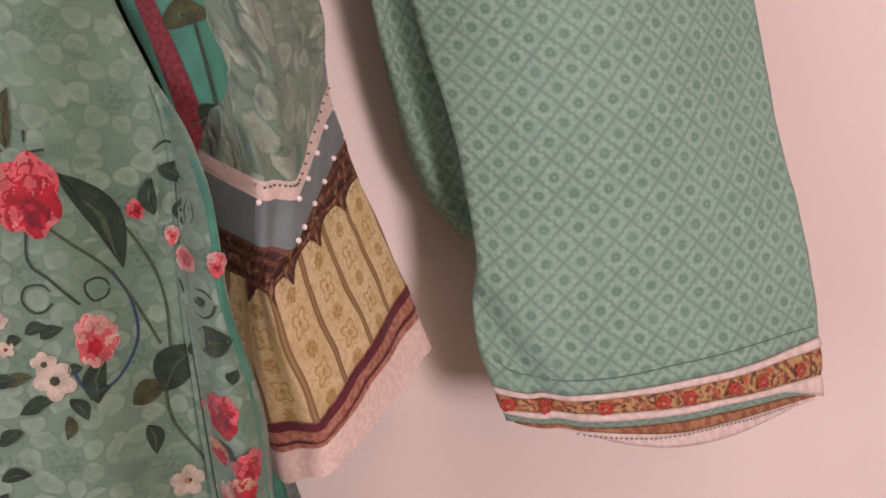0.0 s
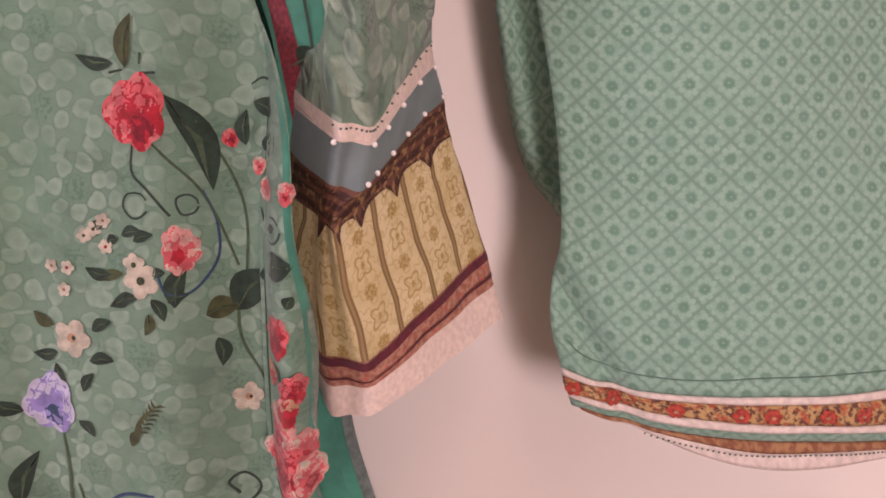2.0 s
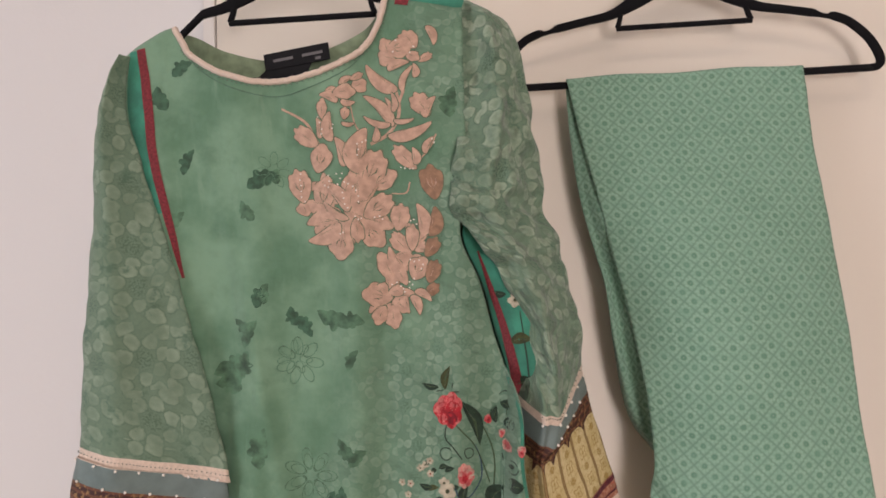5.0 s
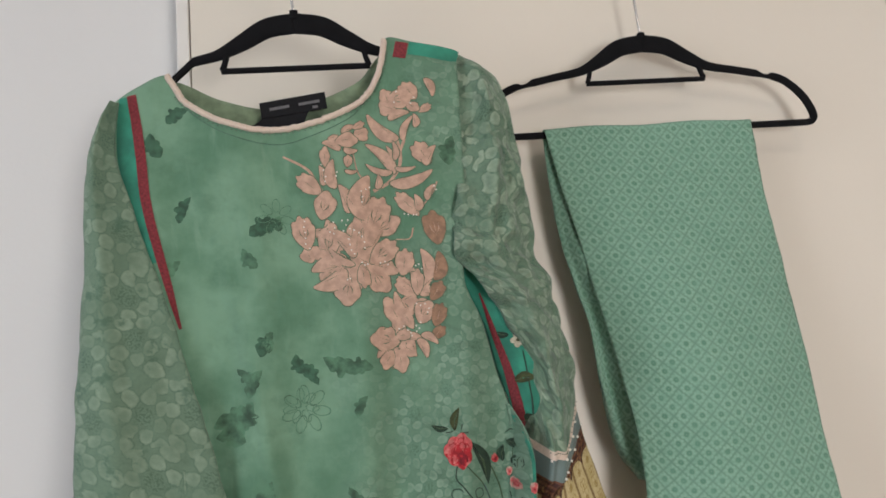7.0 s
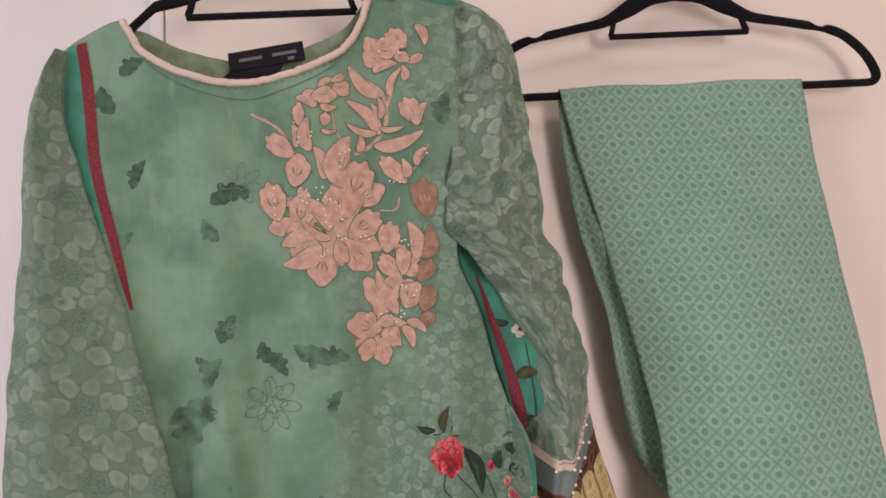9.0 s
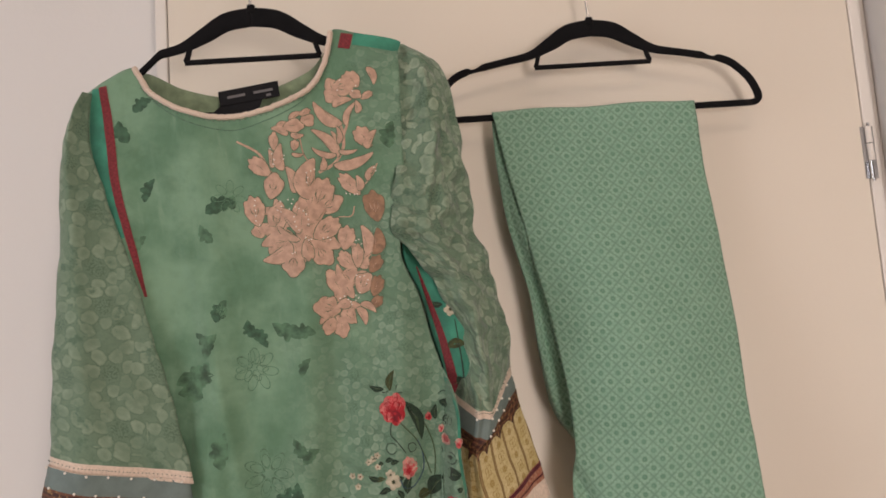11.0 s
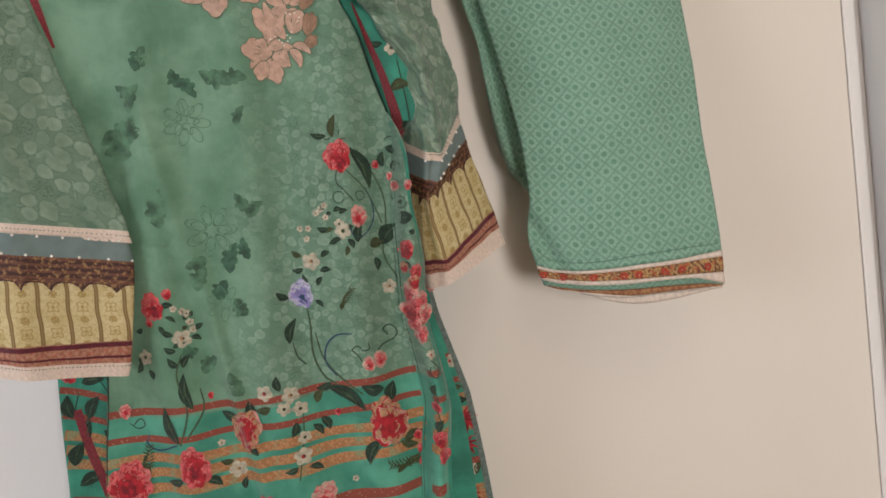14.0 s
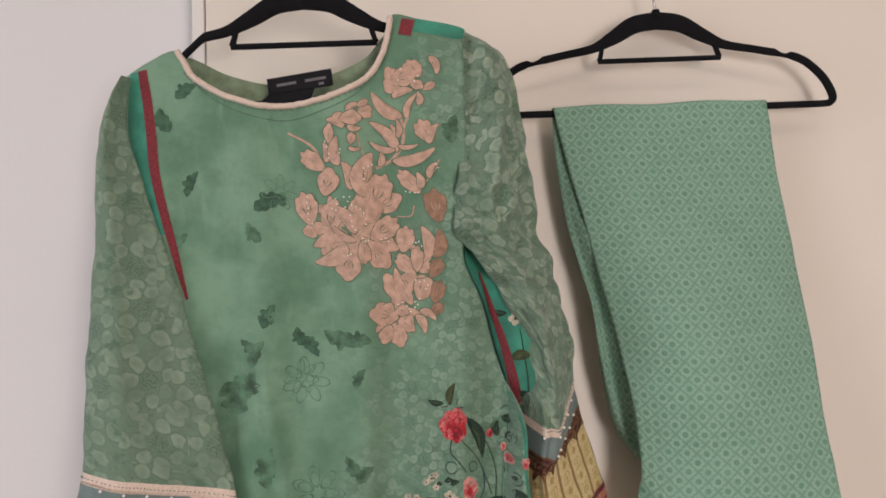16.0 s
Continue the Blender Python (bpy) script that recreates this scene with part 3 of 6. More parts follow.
part("back_panel", thicken(mesh_ob("back_panel", v, f, ["back_green", "turquoise"], uv, idx)), shirt, "back panel showing turquoise at the side slits")

# turquoise side gusset seen between front panel and sleeve, and the rose-printed facing that folds forward
gus_r = spline([(0.80, 0.070), (1.00, 0.066), (1.19, 0.054), (1.30, 0.060), (1.40, 0.064), (1.46, 0.058), (1.50, 0.040), (1.54, 0.012), (1.57, 0.004)])
def gy(x, z):
    s = min(max((x - front_r(z) - 0.004) / 0.02, 0), 1)
    deep = -0.143 + 0.033 * min(max((1.40 - z) / 0.08, 0.0), 1.0)
    return (body_y(front_r(z), z) + 0.010) * (1 - s) + deep * s + 0.003 * math.sin(z * 30) + 0.003 * crumple(x, z, 25, 2.0)


rows = [[Vector((x, gy(x, z), z)) for x in np.linspace(front_r(z) + 0.002, max(gus_r(z), front_r(z) + 0.006), 13)] for z in np.linspace(1.565, 0.80, 110)]
v, f, uv = grid(rows, metric=True)
gusset = part("side_gusset", thicken(mesh_ob("side_gusset", v, f, "turquoise", uv)), shirt, "bright turquoise side gusset")
fac_r = spline([(0.80, 0.030), (0.987, 0.041), (1.065, 0.050), (1.105, 0.051), (1.172, 0.048), (1.238, 0.052), (1.293, 0.046), (1.340, 0.047), (1.370, 0.042), (1.40, 0.030)])
fy = lambda x, z: body_y(front_r(z), z) - 0.0025 - 0.038 * math.sin(min(max((x - front_r(z)) / 0.026, 0), 1) * 2.6) + 0.002 * math.sin(z * 24 + 1)
rows = [[Vector((front_r(z) - 0.003 + (fac_r(z) - front_r(z) + 0.003) * j / 10, fy(front_r(z) - 0.003 + (fac_r(z) - front_r(z) + 0.003) * j / 10, z), z)) for j in range(11)] for z in np.linspace(1.395, 0.80, 100)]
v, f, uv = grid(rows, metric=True)
facing = part("side_facing", thicken(mesh_ob("side_facing", v, f, "shirt_green", uv)), shirt, "folded side facing printed with roses")


def strip(name, line, mat, surf, off, parent, label="", n=40):
    """A cloth tape lying on a surface along (x, z, width) stations."""
    g = spline([(i, *q) for i, q in enumerate(line)])
    rows = []
    for s in range(n + 1):
        t = s * (len(line) - 1) / n
        x, z, w = g(t)
        a, b = np.array(g(max(t - 0.05, 0)))[:2], np.array(g(min(t + 0.05, len(line) - 1)))[:2]
        d = (b - a) / (np.linalg.norm(b - a) + 1e-9)
        row = []
        for j in range(5):
            e = (j / 4 - 0.5) * w
            px, pz = x - d[1] * e, z + d[0] * e
            row.append(Vector((px, surf(px, pz) - off - (0.0003 if 0 < j < 4 else 0), pz)))
        rows.append(row)
    v, f, uv = grid(rows)
    return part(name, mesh_ob(name, v, f, mat, uv), parent, label)


strip("maroon_piping", [(0.010, 1.515, 0.0015), (0.020, 1.480, 0.005), (0.034, 1.430, 0.008), (0.0445, 1.375, 0.011), (0.051, 1.313, 0.011), (0.052, 1.27, 0.008)], "maroon_trim", gy, 0.0012, gusset, "maroon beaded piping along the side")
strip("facing_edge", [(fac_r(z) - 0.002, z, 0.0034) for z in np.linspace(1.385, 0.82, 14)], "turquoise", fy, 0.0010, facing, "turquoise bound edge", 60)
strip("facing_seam", [(front_r(z) - 0.0005, z, 0.0008) for z in np.linspace(1.36, 0.82, 14)], "stem_green", fy, 0.0010, facing, "", 60)
# dark strip painting the shade along the front panel's left edge
strip("front_hem_edge", [(front_l(z) + 0.0012, z, 0.0016) for z in np.linspace(1.16, 0.82, 10)], "stem_dark", body_y, 0.0009, front, "", 50)
strip("grey_edging", [(0.055, 1.20, 0.006), (0.0695, 1.09, 0.007), (0.077, 1.02, 0.007), (0.0825, 0.957, 0.007), (0.089, 0.81, 0.007)], "edge_grey", back_y, 0.0012, shirt, "dark grey edging of the side slit")
strip("maroon_piping", [(-0.334, 1.7515, 0.0100), (-0.326, 1.692, 0.0105), (-0.323, 1.630, 0.0105), (-0.312, 1.552, 0.008), (-0.303, 1.50, 0.003)], "maroon_trim", body_y, 0.0012, front, "maroon piping beside the armhole")
strip("maroon_piping", [(-0.044, 1.797, 0.0125), (-0.048, 1.778, 0.0125)], "maroon_trim", body_y, 0.0012, front, "maroon piping on the shoulder", 8)
strip("shoulder_inset", [(-0.038, 1.790, 0.016), (0.000, 1.783, 0.016), (0.010, 1.780, 0.012)], "turquoise", body_y, 0.0009, front, "turquoise shoulder inset", 12)
strip("shoulder_inset", [(-0.3425, 1.750, 0.0105), (-0.3405, 1.690, 0.021), (-0.334, 1.640, 0.016), (-0.322, 1.57, 0.006)], "turquoise", body_y, 0.0007, front, "turquoise inset beside the armhole", 30)
strip("maroon_piping", [(-0.385, 1.10, 0.010), (-0.375, 1.04, 0.011), (-0.360, 0.97, 0.011), (-0.35, 0.85, 0.011)], "maroon_trim", back_y, 0.0012, shirt, "maroon piping on the back slit")

# border stripes low on the front
for z0, w, mat in ((1.1005, 0.0075, "border_rust"), (1.0715, 0.0070, "border_rust"), (1.0495, 0.0110, "border_orange"), (1.0325, 0.0115, "border_orange"), (1.0150, 0.0120, "border_orange"), (0.968, 0.012, "border_rust"), (0.93, 0.02, "border_orange")):
    line = [(x, z0 + 0.0045 * ((x + 0.15) / 0.17) ** 2 + 0.0008 * math.sin(x * 40 + z0 * 90), w * (1 + 0.08 * math.sin(x * 55 + z0 * 50))) for x in np.linspace(front_l(z0) + 0.001, front_r(z0) - 0.001, 12)]
    strip("border_stripe", line, mat, body_y, 0.0008, front, "", 90)
    line = [(x, z0 + 0.004, w) for x in np.linspace(front_r(z0) + 0.001, fac_r(z0) - 0.001, 4)]
    strip("border_stripe", line, mat, fy, 0.0007, facing, "", 14)
    line = [(x, z0 + 0.006 - 0.05 * (x - 0.05), w) for x in np.linspace(fac_r(z0), back_r(z0) - 0.004, 4)]
    strip("border_stripe", line, mat, back_y, 0.0007, shirt, "", 10)
    line = [(x, z0 + 0.004 - 0.3 * (x + 0.33), w) for x in np.linspace(back_l(z0) + 0.003, -0.31, 6)]
    strip("border_stripe", line, mat, back_y, 0.0007, shirt, "", 20)

# neckline: cream lace edging with a row of pinholes, stitched facing line, woven label
npts = [(-0.297, 1.772), (-0.288, 1.757), (-0.277, 1.7395), (-0.241, 1.7145), (-0.198, 1.7025), (-0.146, 1.7055), (-0.096, 1.7265), (-0.0735, 1.755), (-0.0645, 1.785), (-0.062, 1.800)]
nf = spline([(i, *q) for i, q in enumerate(npts)])
lace = [nf(i * 9 / 160) for i in range(161)]
jit = random.Random(5)
ln = rope("neck_edging", [(x + jit.uniform(-0.0004, 0.0004), body_y(x, z) - 0.0015 + jit.uniform(-0.0005, 0.0005), z + jit.uniform(-0.0006, 0.0006)) for x, z in lace], 0.0033, "lace_cream")
part("neck_edging", ln, shirt, "cream lace edging round the neckline")
nf = spline([(i, *q) for i, q in enumerate(npts)])
for i in range(58):
    x, z = nf(1.5 + i * 6.6 / 57)
    a, b = nf(1.45 + i * 6.6 / 57), nf(1.55 + i * 6.6 / 57)
    d = (b - a) / np.linalg.norm(b - a)
    x, z = x + d[1] * 0.0050, z - d[0] * 0.0050
    v = [Vector((x + 0.0011 * math.cos(q * 1.047), body_y(x, z) - 0.0011, z + 0.0007 * math.sin(q * 1.047))) for q in range(6)]
    part("pinhole", mesh_ob("pinhole", v, [tuple(range(5, -1, -1))], "dot_dark"), front)
strip("seam_line", [(x + (0.006 if x < -0.17 else -0.006) * 1.4, z - 0.0155, 0.0009) for x, z in npts[1:8]], "seam_green", body_y, 0.0011, front, "", 60)


def on_back(corners, off):
    return [Vector((x, -0.1335 - off, z)) for x, z in corners]


lb = mesh_ob("neck_label", on_back([(-0.203, 1.742), (-0.131, 1.752), (-0.129, 1.733), (-0.201, 1.724)], 0) + on_back([(-0.203, 1.742), (-0.131, 1.752), (-0.129, 1.733), (-0.201, 1.724)], 0.0015),
             [(3, 2, 1, 0), (4, 5, 6, 7), (0, 1, 5, 4), (1, 2, 6, 5), (2, 3, 7, 6), (3, 0, 4, 7)], "label_black", smooth=False)
label_ob = part("neck_label", lb, shirt, "black woven neck label with grey lettering bars")
for a, b, up in ((0.14, 0.44, 0.42), (0.58, 0.90, 0.42), (0.78, 0.86, 0.74)):
    q = lambda s, t: (-0.203 + 0.072 * s + 0.002 * t, 1.742 + 0.010 * s - 0.0185 * t)
    v = on_back([q(a, up), q(b, up), q(b, up + 0.17), q(a, up + 0.17)], 0.0021)
    part("lettering_bar", mesh_ob("lettering_bar", v, [(0, 1, 2, 3)], "label_thread", smooth=False), label_ob)


tape = [(-0.214, 1.7135), (-0.200, 1.7255), (-0.150, 1.7315), (-0.158, 1.7115)]
part("neck_tape", mesh_ob("neck_tape", on_back(tape, -0.0012) + on_back(tape, 0.0003), [(3, 2, 1, 0), (4, 5, 6, 7), (0, 1, 5, 4), (1, 2, 6, 5), (2, 3, 7, 6), (3, 0, 4, 7)], "label_black", smooth=False), shirt, "black tape inside the neck under the label")


# ---- sleeves ----
def sleeve_section(line, n=56):
    """Closed ring through control points, smoothly rounded."""
    m = len(line)
    ring = []
    for j in range(n):
        t = j * m / n
        i = int(t)
        s = t - i
        p0, p1, p2, p3 = (Vector(line[(i + o) % m]) for o in (-1, 0, 1, 2))
        ring.append(0.5 * ((2 * p1) + (p2 - p0) * s + (2 * p0 - 5 * p1 + 4 * p2 - p3) * s * s + (3 * p1 - p0 - 3 * p2 + p3) * s**3))
    return ring


def sleeve(stations, names, wrinkle, seed):
    """stations: rings of control points from shoulder to hem. names: (from, to, part, material, label)."""
    m = len(stations[0])
    cs = [spline([(i, *st[c]) for i, st in enumerate(stations)]) for c in range(m)]
    made = []

    def ring_at(t, n=56):
        ring = sleeve_section([g(t) for g in cs], n)
        amp = wrinkle(t)
        for p in ring:
            p.y += amp * (0.5 - 1.6 * abs(crumple(p.x + p.y * 0.5 + 0.4 * p.z, p.z, 22, seed))) + 0.5 * amp * (0.3 - abs(crumple(p.x - 0.5 * p.z, p.z * 1.3, 48, seed + 3)))
            p.x += 0.35 * amp * crumple(p.y + p.x, p.z, 30, seed + 9)
        return ring

    for a, b, nm, mat, lab in names:
        steps = max(3, int((b - a) * (14 if b - a > 1 else 8)))
        rows = []
        for s in range(steps + 1):
            t = a + (b - a) * s / steps
            ring = ring_at(t)
            rows.append(ring)
        v, f, uv = grid(rows, True)
        made.append(part(nm, mesh_ob(nm, v, f, mat, uv), shirt, lab))
    ring_at.steps = m
    return ring_at, made


BANDS = [(4, 5, "lace_trim", "lace_cream", "cream lace trim"), (5, 6, "grey_band", "grey_blue", "grey-blue cuff band set with pearls"), (6, 7, "moulding_band", "cuff_brown", "dark brown printed moulding band"),
         (7, 8, "cuff", "cuff_cream", "cream cuff printed with ochre columns"), (8, 9, "rose_border", "cuff_rose", "rose-brown printed cuff border"), (9, 10, "cuff_lace", "lace_cream", "cream lace edge of the cuff")]
LL = [(-0.3535, 1.741), (-0.3725, 1.695), (-0.383, 1.600), (-0.397, 1.455), (-0.401, 1.333), (-0.401, 1.3235), (-0.405, 1.303), (-0.408, 1.278), (-0.404, 1.205), (-0.402, 1.187), (-0.401, 1.172)]
RR = [(-0.3475, 1.744), (-0.351, 1.690), (-0.331, 1.600), (-0.295, 1.455), (-0.256, 1.301), (-0.258, 1.2915), (-0.256, 1.268), (-0.259, 1.244), (-0.270, 1.185), (-0.275, 1.161), (-0.280, 1.148)]
st = []
for i, (l, r) in enumerate(zip(LL, RR)):
    d = 0.010 + 0.004 * min(i, 5)
    mx, mz = (l[0] + r[0]) / 2, (l[1] + r[1]) / 2
    yl, yr = -0.158 - 0.004 * min(i, 5), -0.150
    st.append([(l[0], yl, l[1]), (l[0] * 0.72 + r[0] * 0.28, yl - d * 0.6, l[1] * 0.72 + r[1] * 0.28), (mx, (yl + yr) / 2 - d * 0.6, mz), (l[0] * 0.25 + r[0] * 0.75, yr - d * 0.5, l[1] * 0.25 + r[1] * 0.75),
               (r[0], yr, r[1]), (l[0] * 0.3 + r[0] * 0.7, yr + d * 0.7, l[1] * 0.3 + r[1] * 0.7), (l[0] * 0.7 + r[0] * 0.3, yl + d, l[1] * 0.7 + r[1] * 0.3)])
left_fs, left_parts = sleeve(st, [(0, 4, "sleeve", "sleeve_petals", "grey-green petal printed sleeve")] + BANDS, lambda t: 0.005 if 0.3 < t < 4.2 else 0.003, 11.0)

RS = [
    [(0.003, -0.128, 1.786), (0.010, -0.134, 1.790), (0.020, -0.118, 1.788), (0.010, -0.105, 1.786)],
    [(0.004, -0.138, 1.748), (0.032, -0.155, 1.758), (0.0585, -0.110, 1.760), (0.034, -0.085, 1.75)],
    [(0.002, -0.142, 1.655), (0.038, -0.164, 1.665), (0.076, -0.105, 1.670), (0.036, -0.080, 1.66)],
    [(-0.015, -0.155, 1.570), (0.030, -0.168, 1.560), (0.084, -0.105, 1.570), (0.036, -0.085, 1.57)],
    [(0.003, -0.152, 1.532), (0.048, -0.166, 1.520), (0.096, -0.100, 1.528), (0.045, -0.085, 1.53)],
    [(0.030, -0.148, 1.490), (0.066, -0.166, 1.475), (0.109, -0.095, 1.475), (0.050, -0.085, 1.48)],
    [(0.054, -0.146, 1.440), (0.078, -0.168, 1.410), (0.115, -0.088, 1.432), (0.045, -0.095, 1.43)],
    [(0.0650, -0.158, 1.347), (0.0850, -0.154, 1.342), (0.116, -0.084, 1.392), (0.040, -0.108, 1.372)],
    [(0.0650, -0.1585, 1.338), (0.0840, -0.1535, 1.3335), (0.1175, -0.080, 1.3795), (0.040, -0.108, 1.362)],
    [(0.0600, -0.156, 1.318), (0.0780, -0.159, 1.3115), (0.1215, -0.075, 1.361), (0.038, -0.108, 1.338)],
    [(0.0550, -0.144, 1.300), (0.0640, -0.157, 1.295), (0.1245, -0.078, 1.341), (0.036, -0.106, 1.315)],
    [(0.0500, -0.132, 1.229), (0.0767, -0.152, 1.2265), (0.1432, -0.079, 1.273), (0.036, -0.102, 1.250)],
    [(0.0520, -0.132, 1.212), (0.0775, -0.151, 1.2125), (0.1475, -0.077, 1.251), (0.044, -0.102, 1.228)],
    [(0.0535, -0.132, 1.195), (0.0785, -0.150, 1.198), (0.1535, -0.0775, 1.231), (0.050, -0.102, 1.215)],
]
# double the front corner points so that the ridge stays crisp
blend = lambda p, q, w, bulge=0.0: tuple(np.array(p) * (1 - w) + np.array(q) * w + (0, -bulge, 0))
RS = [[a, blend(a, b, 0.5), blend(a, b, 0.90), blend(b, c, 0.08), blend(b, c, 0.40, 0.005), blend(b, c, 0.75, 0.006), c, blend(c, d, 0.5, -0.014), d] for a, b, c, d in RS]
right_fs, right_parts = sleeve(RS, [(0, 7, "sleeve", "sleeve_crumpled", "crumpled grey-green petal printed sleeve, crease light and shade in its colours")] + [(a + 3, b + 3, n, m, l) for a, b, n, m, l in BANDS], lambda t: 0.017 if 1.5 < t < 6.6 else 0.004, 23.0)


def on_sleeve(fs, t, k):
    """Point on a sleeve ring: t along, k in control-point steps round the ring."""
    return fs(t, 280)[int(round(k * 280 / fs.steps)) % 280]


def sphere(name, c, r, mat, parent, seg=10):
    bm = bmesh.new()
    bmesh.ops.create_uvsphere(bm, u_segments=seg, v_segments=seg // 2 + 1, radius=r)
    for v in bm.verts:
        v.co += Vector(c)
    for fc in bm.faces:
        fc.smooth = True
    me = bpy.data.meshes.new(name)
    bm.to_mesh(me)
    bm.free()
    me.materials.append(MATS[mat])
    return part(name, new(name, me), parent)


def cuff_details(fs, parts, base, span, pearls, arches, dotted):
    """Pearls along both edges of the grey band, dark red lines and pinholes on the cuff."""
    lace, grey, brown, cream, rose, edge = parts[1:]
    lo, hi = span
    for row, ks in zip((base + 1.08, base + 1.95), pearls):
        for k in ks:
            sphere("pearl", on_sleeve(fs, row, k) + Vector((0, -0.0022, 0)), 0.0015, "pearl", grey)
    for t0, w in ((base + 4.02, 0.13), (base + 4.52, 0.14)):
        rows = []
        for s in range(4):
            ring = fs(t0 + w * s / 3, 112)
            n = int((hi - lo + 0.9) * 112 / fs.steps)
            j0 = int((lo - 0.45) * 112 / fs.steps)
            rows.append([ring[(j0 + j) % 112] + Vector((0, -0.0016, 0)) for j in range(n + 1)])
        v, f, uv = grid(rows)
        part("red_line", mesh_ob("red_line", v, f, "dark_red", uv), rose)
    for i in range(46):
        k = lo - 0.2 + (hi - lo + 0.4) * i / 45
        for t0, par in ((base + 5.16, edge), (base + 0.08, lace)) if dotted else ((base + 0.06, lace),) if i % 2 else ():
            p = on_sleeve(fs, t0, k) + Vector((0, -0.0022, 0))
            v = [p + Vector((0.0008 * math.cos(q * 1.047), 0, 0.0007 * math.sin(q * 1.047))) for q in range(6)]
            part("pinhole", mesh_ob("pinhole", v, [tuple(range(5, -1, -1))], "dot_dark"), par)
    # arches where the moulding scallops down over the cream columns
    for k0, k1 in zip(arches, arches[1:]):
        rows = [[], []]
        for s in range(9):
            u = s / 8
            k = k0 + (k1 - k0) * u
            dip = 0.03 + 0.16 * abs(2 * u - 1) ** 3
            rows[0].append(on_sleeve(fs, base + 2.97, k) + Vector((0, -0.0014, 0)))
            rows[1].append(on_sleeve(fs, base + 3.0 + dip, k) + Vector((0, -0.0014, 0)))
        v, f, uv = grid(rows)
        part("scallop", mesh_ob("scallop", v, f, "cuff_brown", uv), cream)


steps = [0.1 + 3.9 * i / 6.6 for i in range(7)]
cuff_details(left_fs, left_parts, 4, (0.1, 4.0), (steps, [k + 0.295 for k in steps]), [3.9 * i / 5.6 for i in range(7)], True)
cuff_details(right_fs, right_parts, 7, (0.1, 6.0), ((0.1, 2.75, 3.5, 4.2, 5.0, 5.75), (2.85, 3.3, 3.85, 4.4, 5.05, 5.8)), [0.0, 2.6, 3.4, 4.25, 5.1, 6.0], False)


# ---- printed and stitched motifs ----
def motif(name, polys, mats, surf, parent, lift=0.0013, dome=0.0, label=""):
    """Flat shapes laid on the cloth: polys are (outline [(x, z)], material index, layer)."""
    verts, faces, idx = [], [], []
    for out, mi, lay in polys:
        cx, cz = sum(p[0] for p in out) / len(out), sum(p[1] for p in out) / len(out)
        o = lift + lay * 0.00028
        b = len(verts)
        n = len(out)
        verts += [Vector((x, surf(x, z) - o + (0.0004 if dome else 0), z)) for x, z in out]
        mid = [((x + cx) / 2, (z + cz) / 2) for x, z in out]
        verts += [Vector((x, surf(x, z) - o - dome * 0.8, z)) for x, z in mid]
        verts.append(Vector((cx, surf(cx, cz) - o - dome, cz)))
        for j in range(n):
            q = (j + 1) % n
            faces += [(b + j, b + n + j, b + n + q, b + q), (b + n + j, b + 2 * n, b + n + q)]
            idx += [mi, mi]
    return part(name, mesh_ob(name, verts, faces, mats, None, idx), parent, label)


def drop(cx, cz, length, width, angle, n=12, tip=1.4, wob=0.0):
    """Outline of a petal or leaf: round base, narrower tip along the angle (degrees)."""
    c, s = math.cos(radians(angle)), math.sin(radians(angle))
    out = []
    for j in range(n):
        t = 2 * math.pi * j / n
        u, w = math.cos(t), math.sin(t)
        w *= (1 - 0.35 * (tip - 1) * (u + 1)) if tip > 1 else 1
        r = 1 + wob * math.sin(t * 3 + cx * 900)
        a, b = u * length / 2 * r, w * width / 2 * r
        out.append((cx + a * c - b * s, cz + a * s + b * c))
    return out


def pointed(cx, cz, length, width, angle, n=8, bend=0.12):
    c, s = math.cos(radians(angle)), math.sin(radians(angle))
    up, dn = [], []
    for j in range(n + 1):
        u = j / n
        w = math.sin(math.pi * u) ** 0.8 * width / 2 * (1.25 - 0.5 * u)
        a, k = (u - 0.5) * length, bend * length * math.sin(math.pi * u)
        up.append((cx + a * c - (w + k) * s, cz + a * s + (w + k) * c))
        if 0 < j < n:
            dn.append((cx + a * c - (k - w) * s, cz + a * s + (k - w) * c))
    return up + dn[::-1]


HOST = [body_y, front]
LAYER = [0]
PALETTE = {"red": ["petal_pink", "petal_red", "petal_deep", "petal_rosy"], "pink": ["petal_pale", "petal_pink", "petal_red", "petal_white"],
           "violet": ["petal_lilac", "petal_violet", "stem_blue", "petal_lilac"], "beige": ["petal_beige", "petal_red", "petal_red", "petal_pale"]}


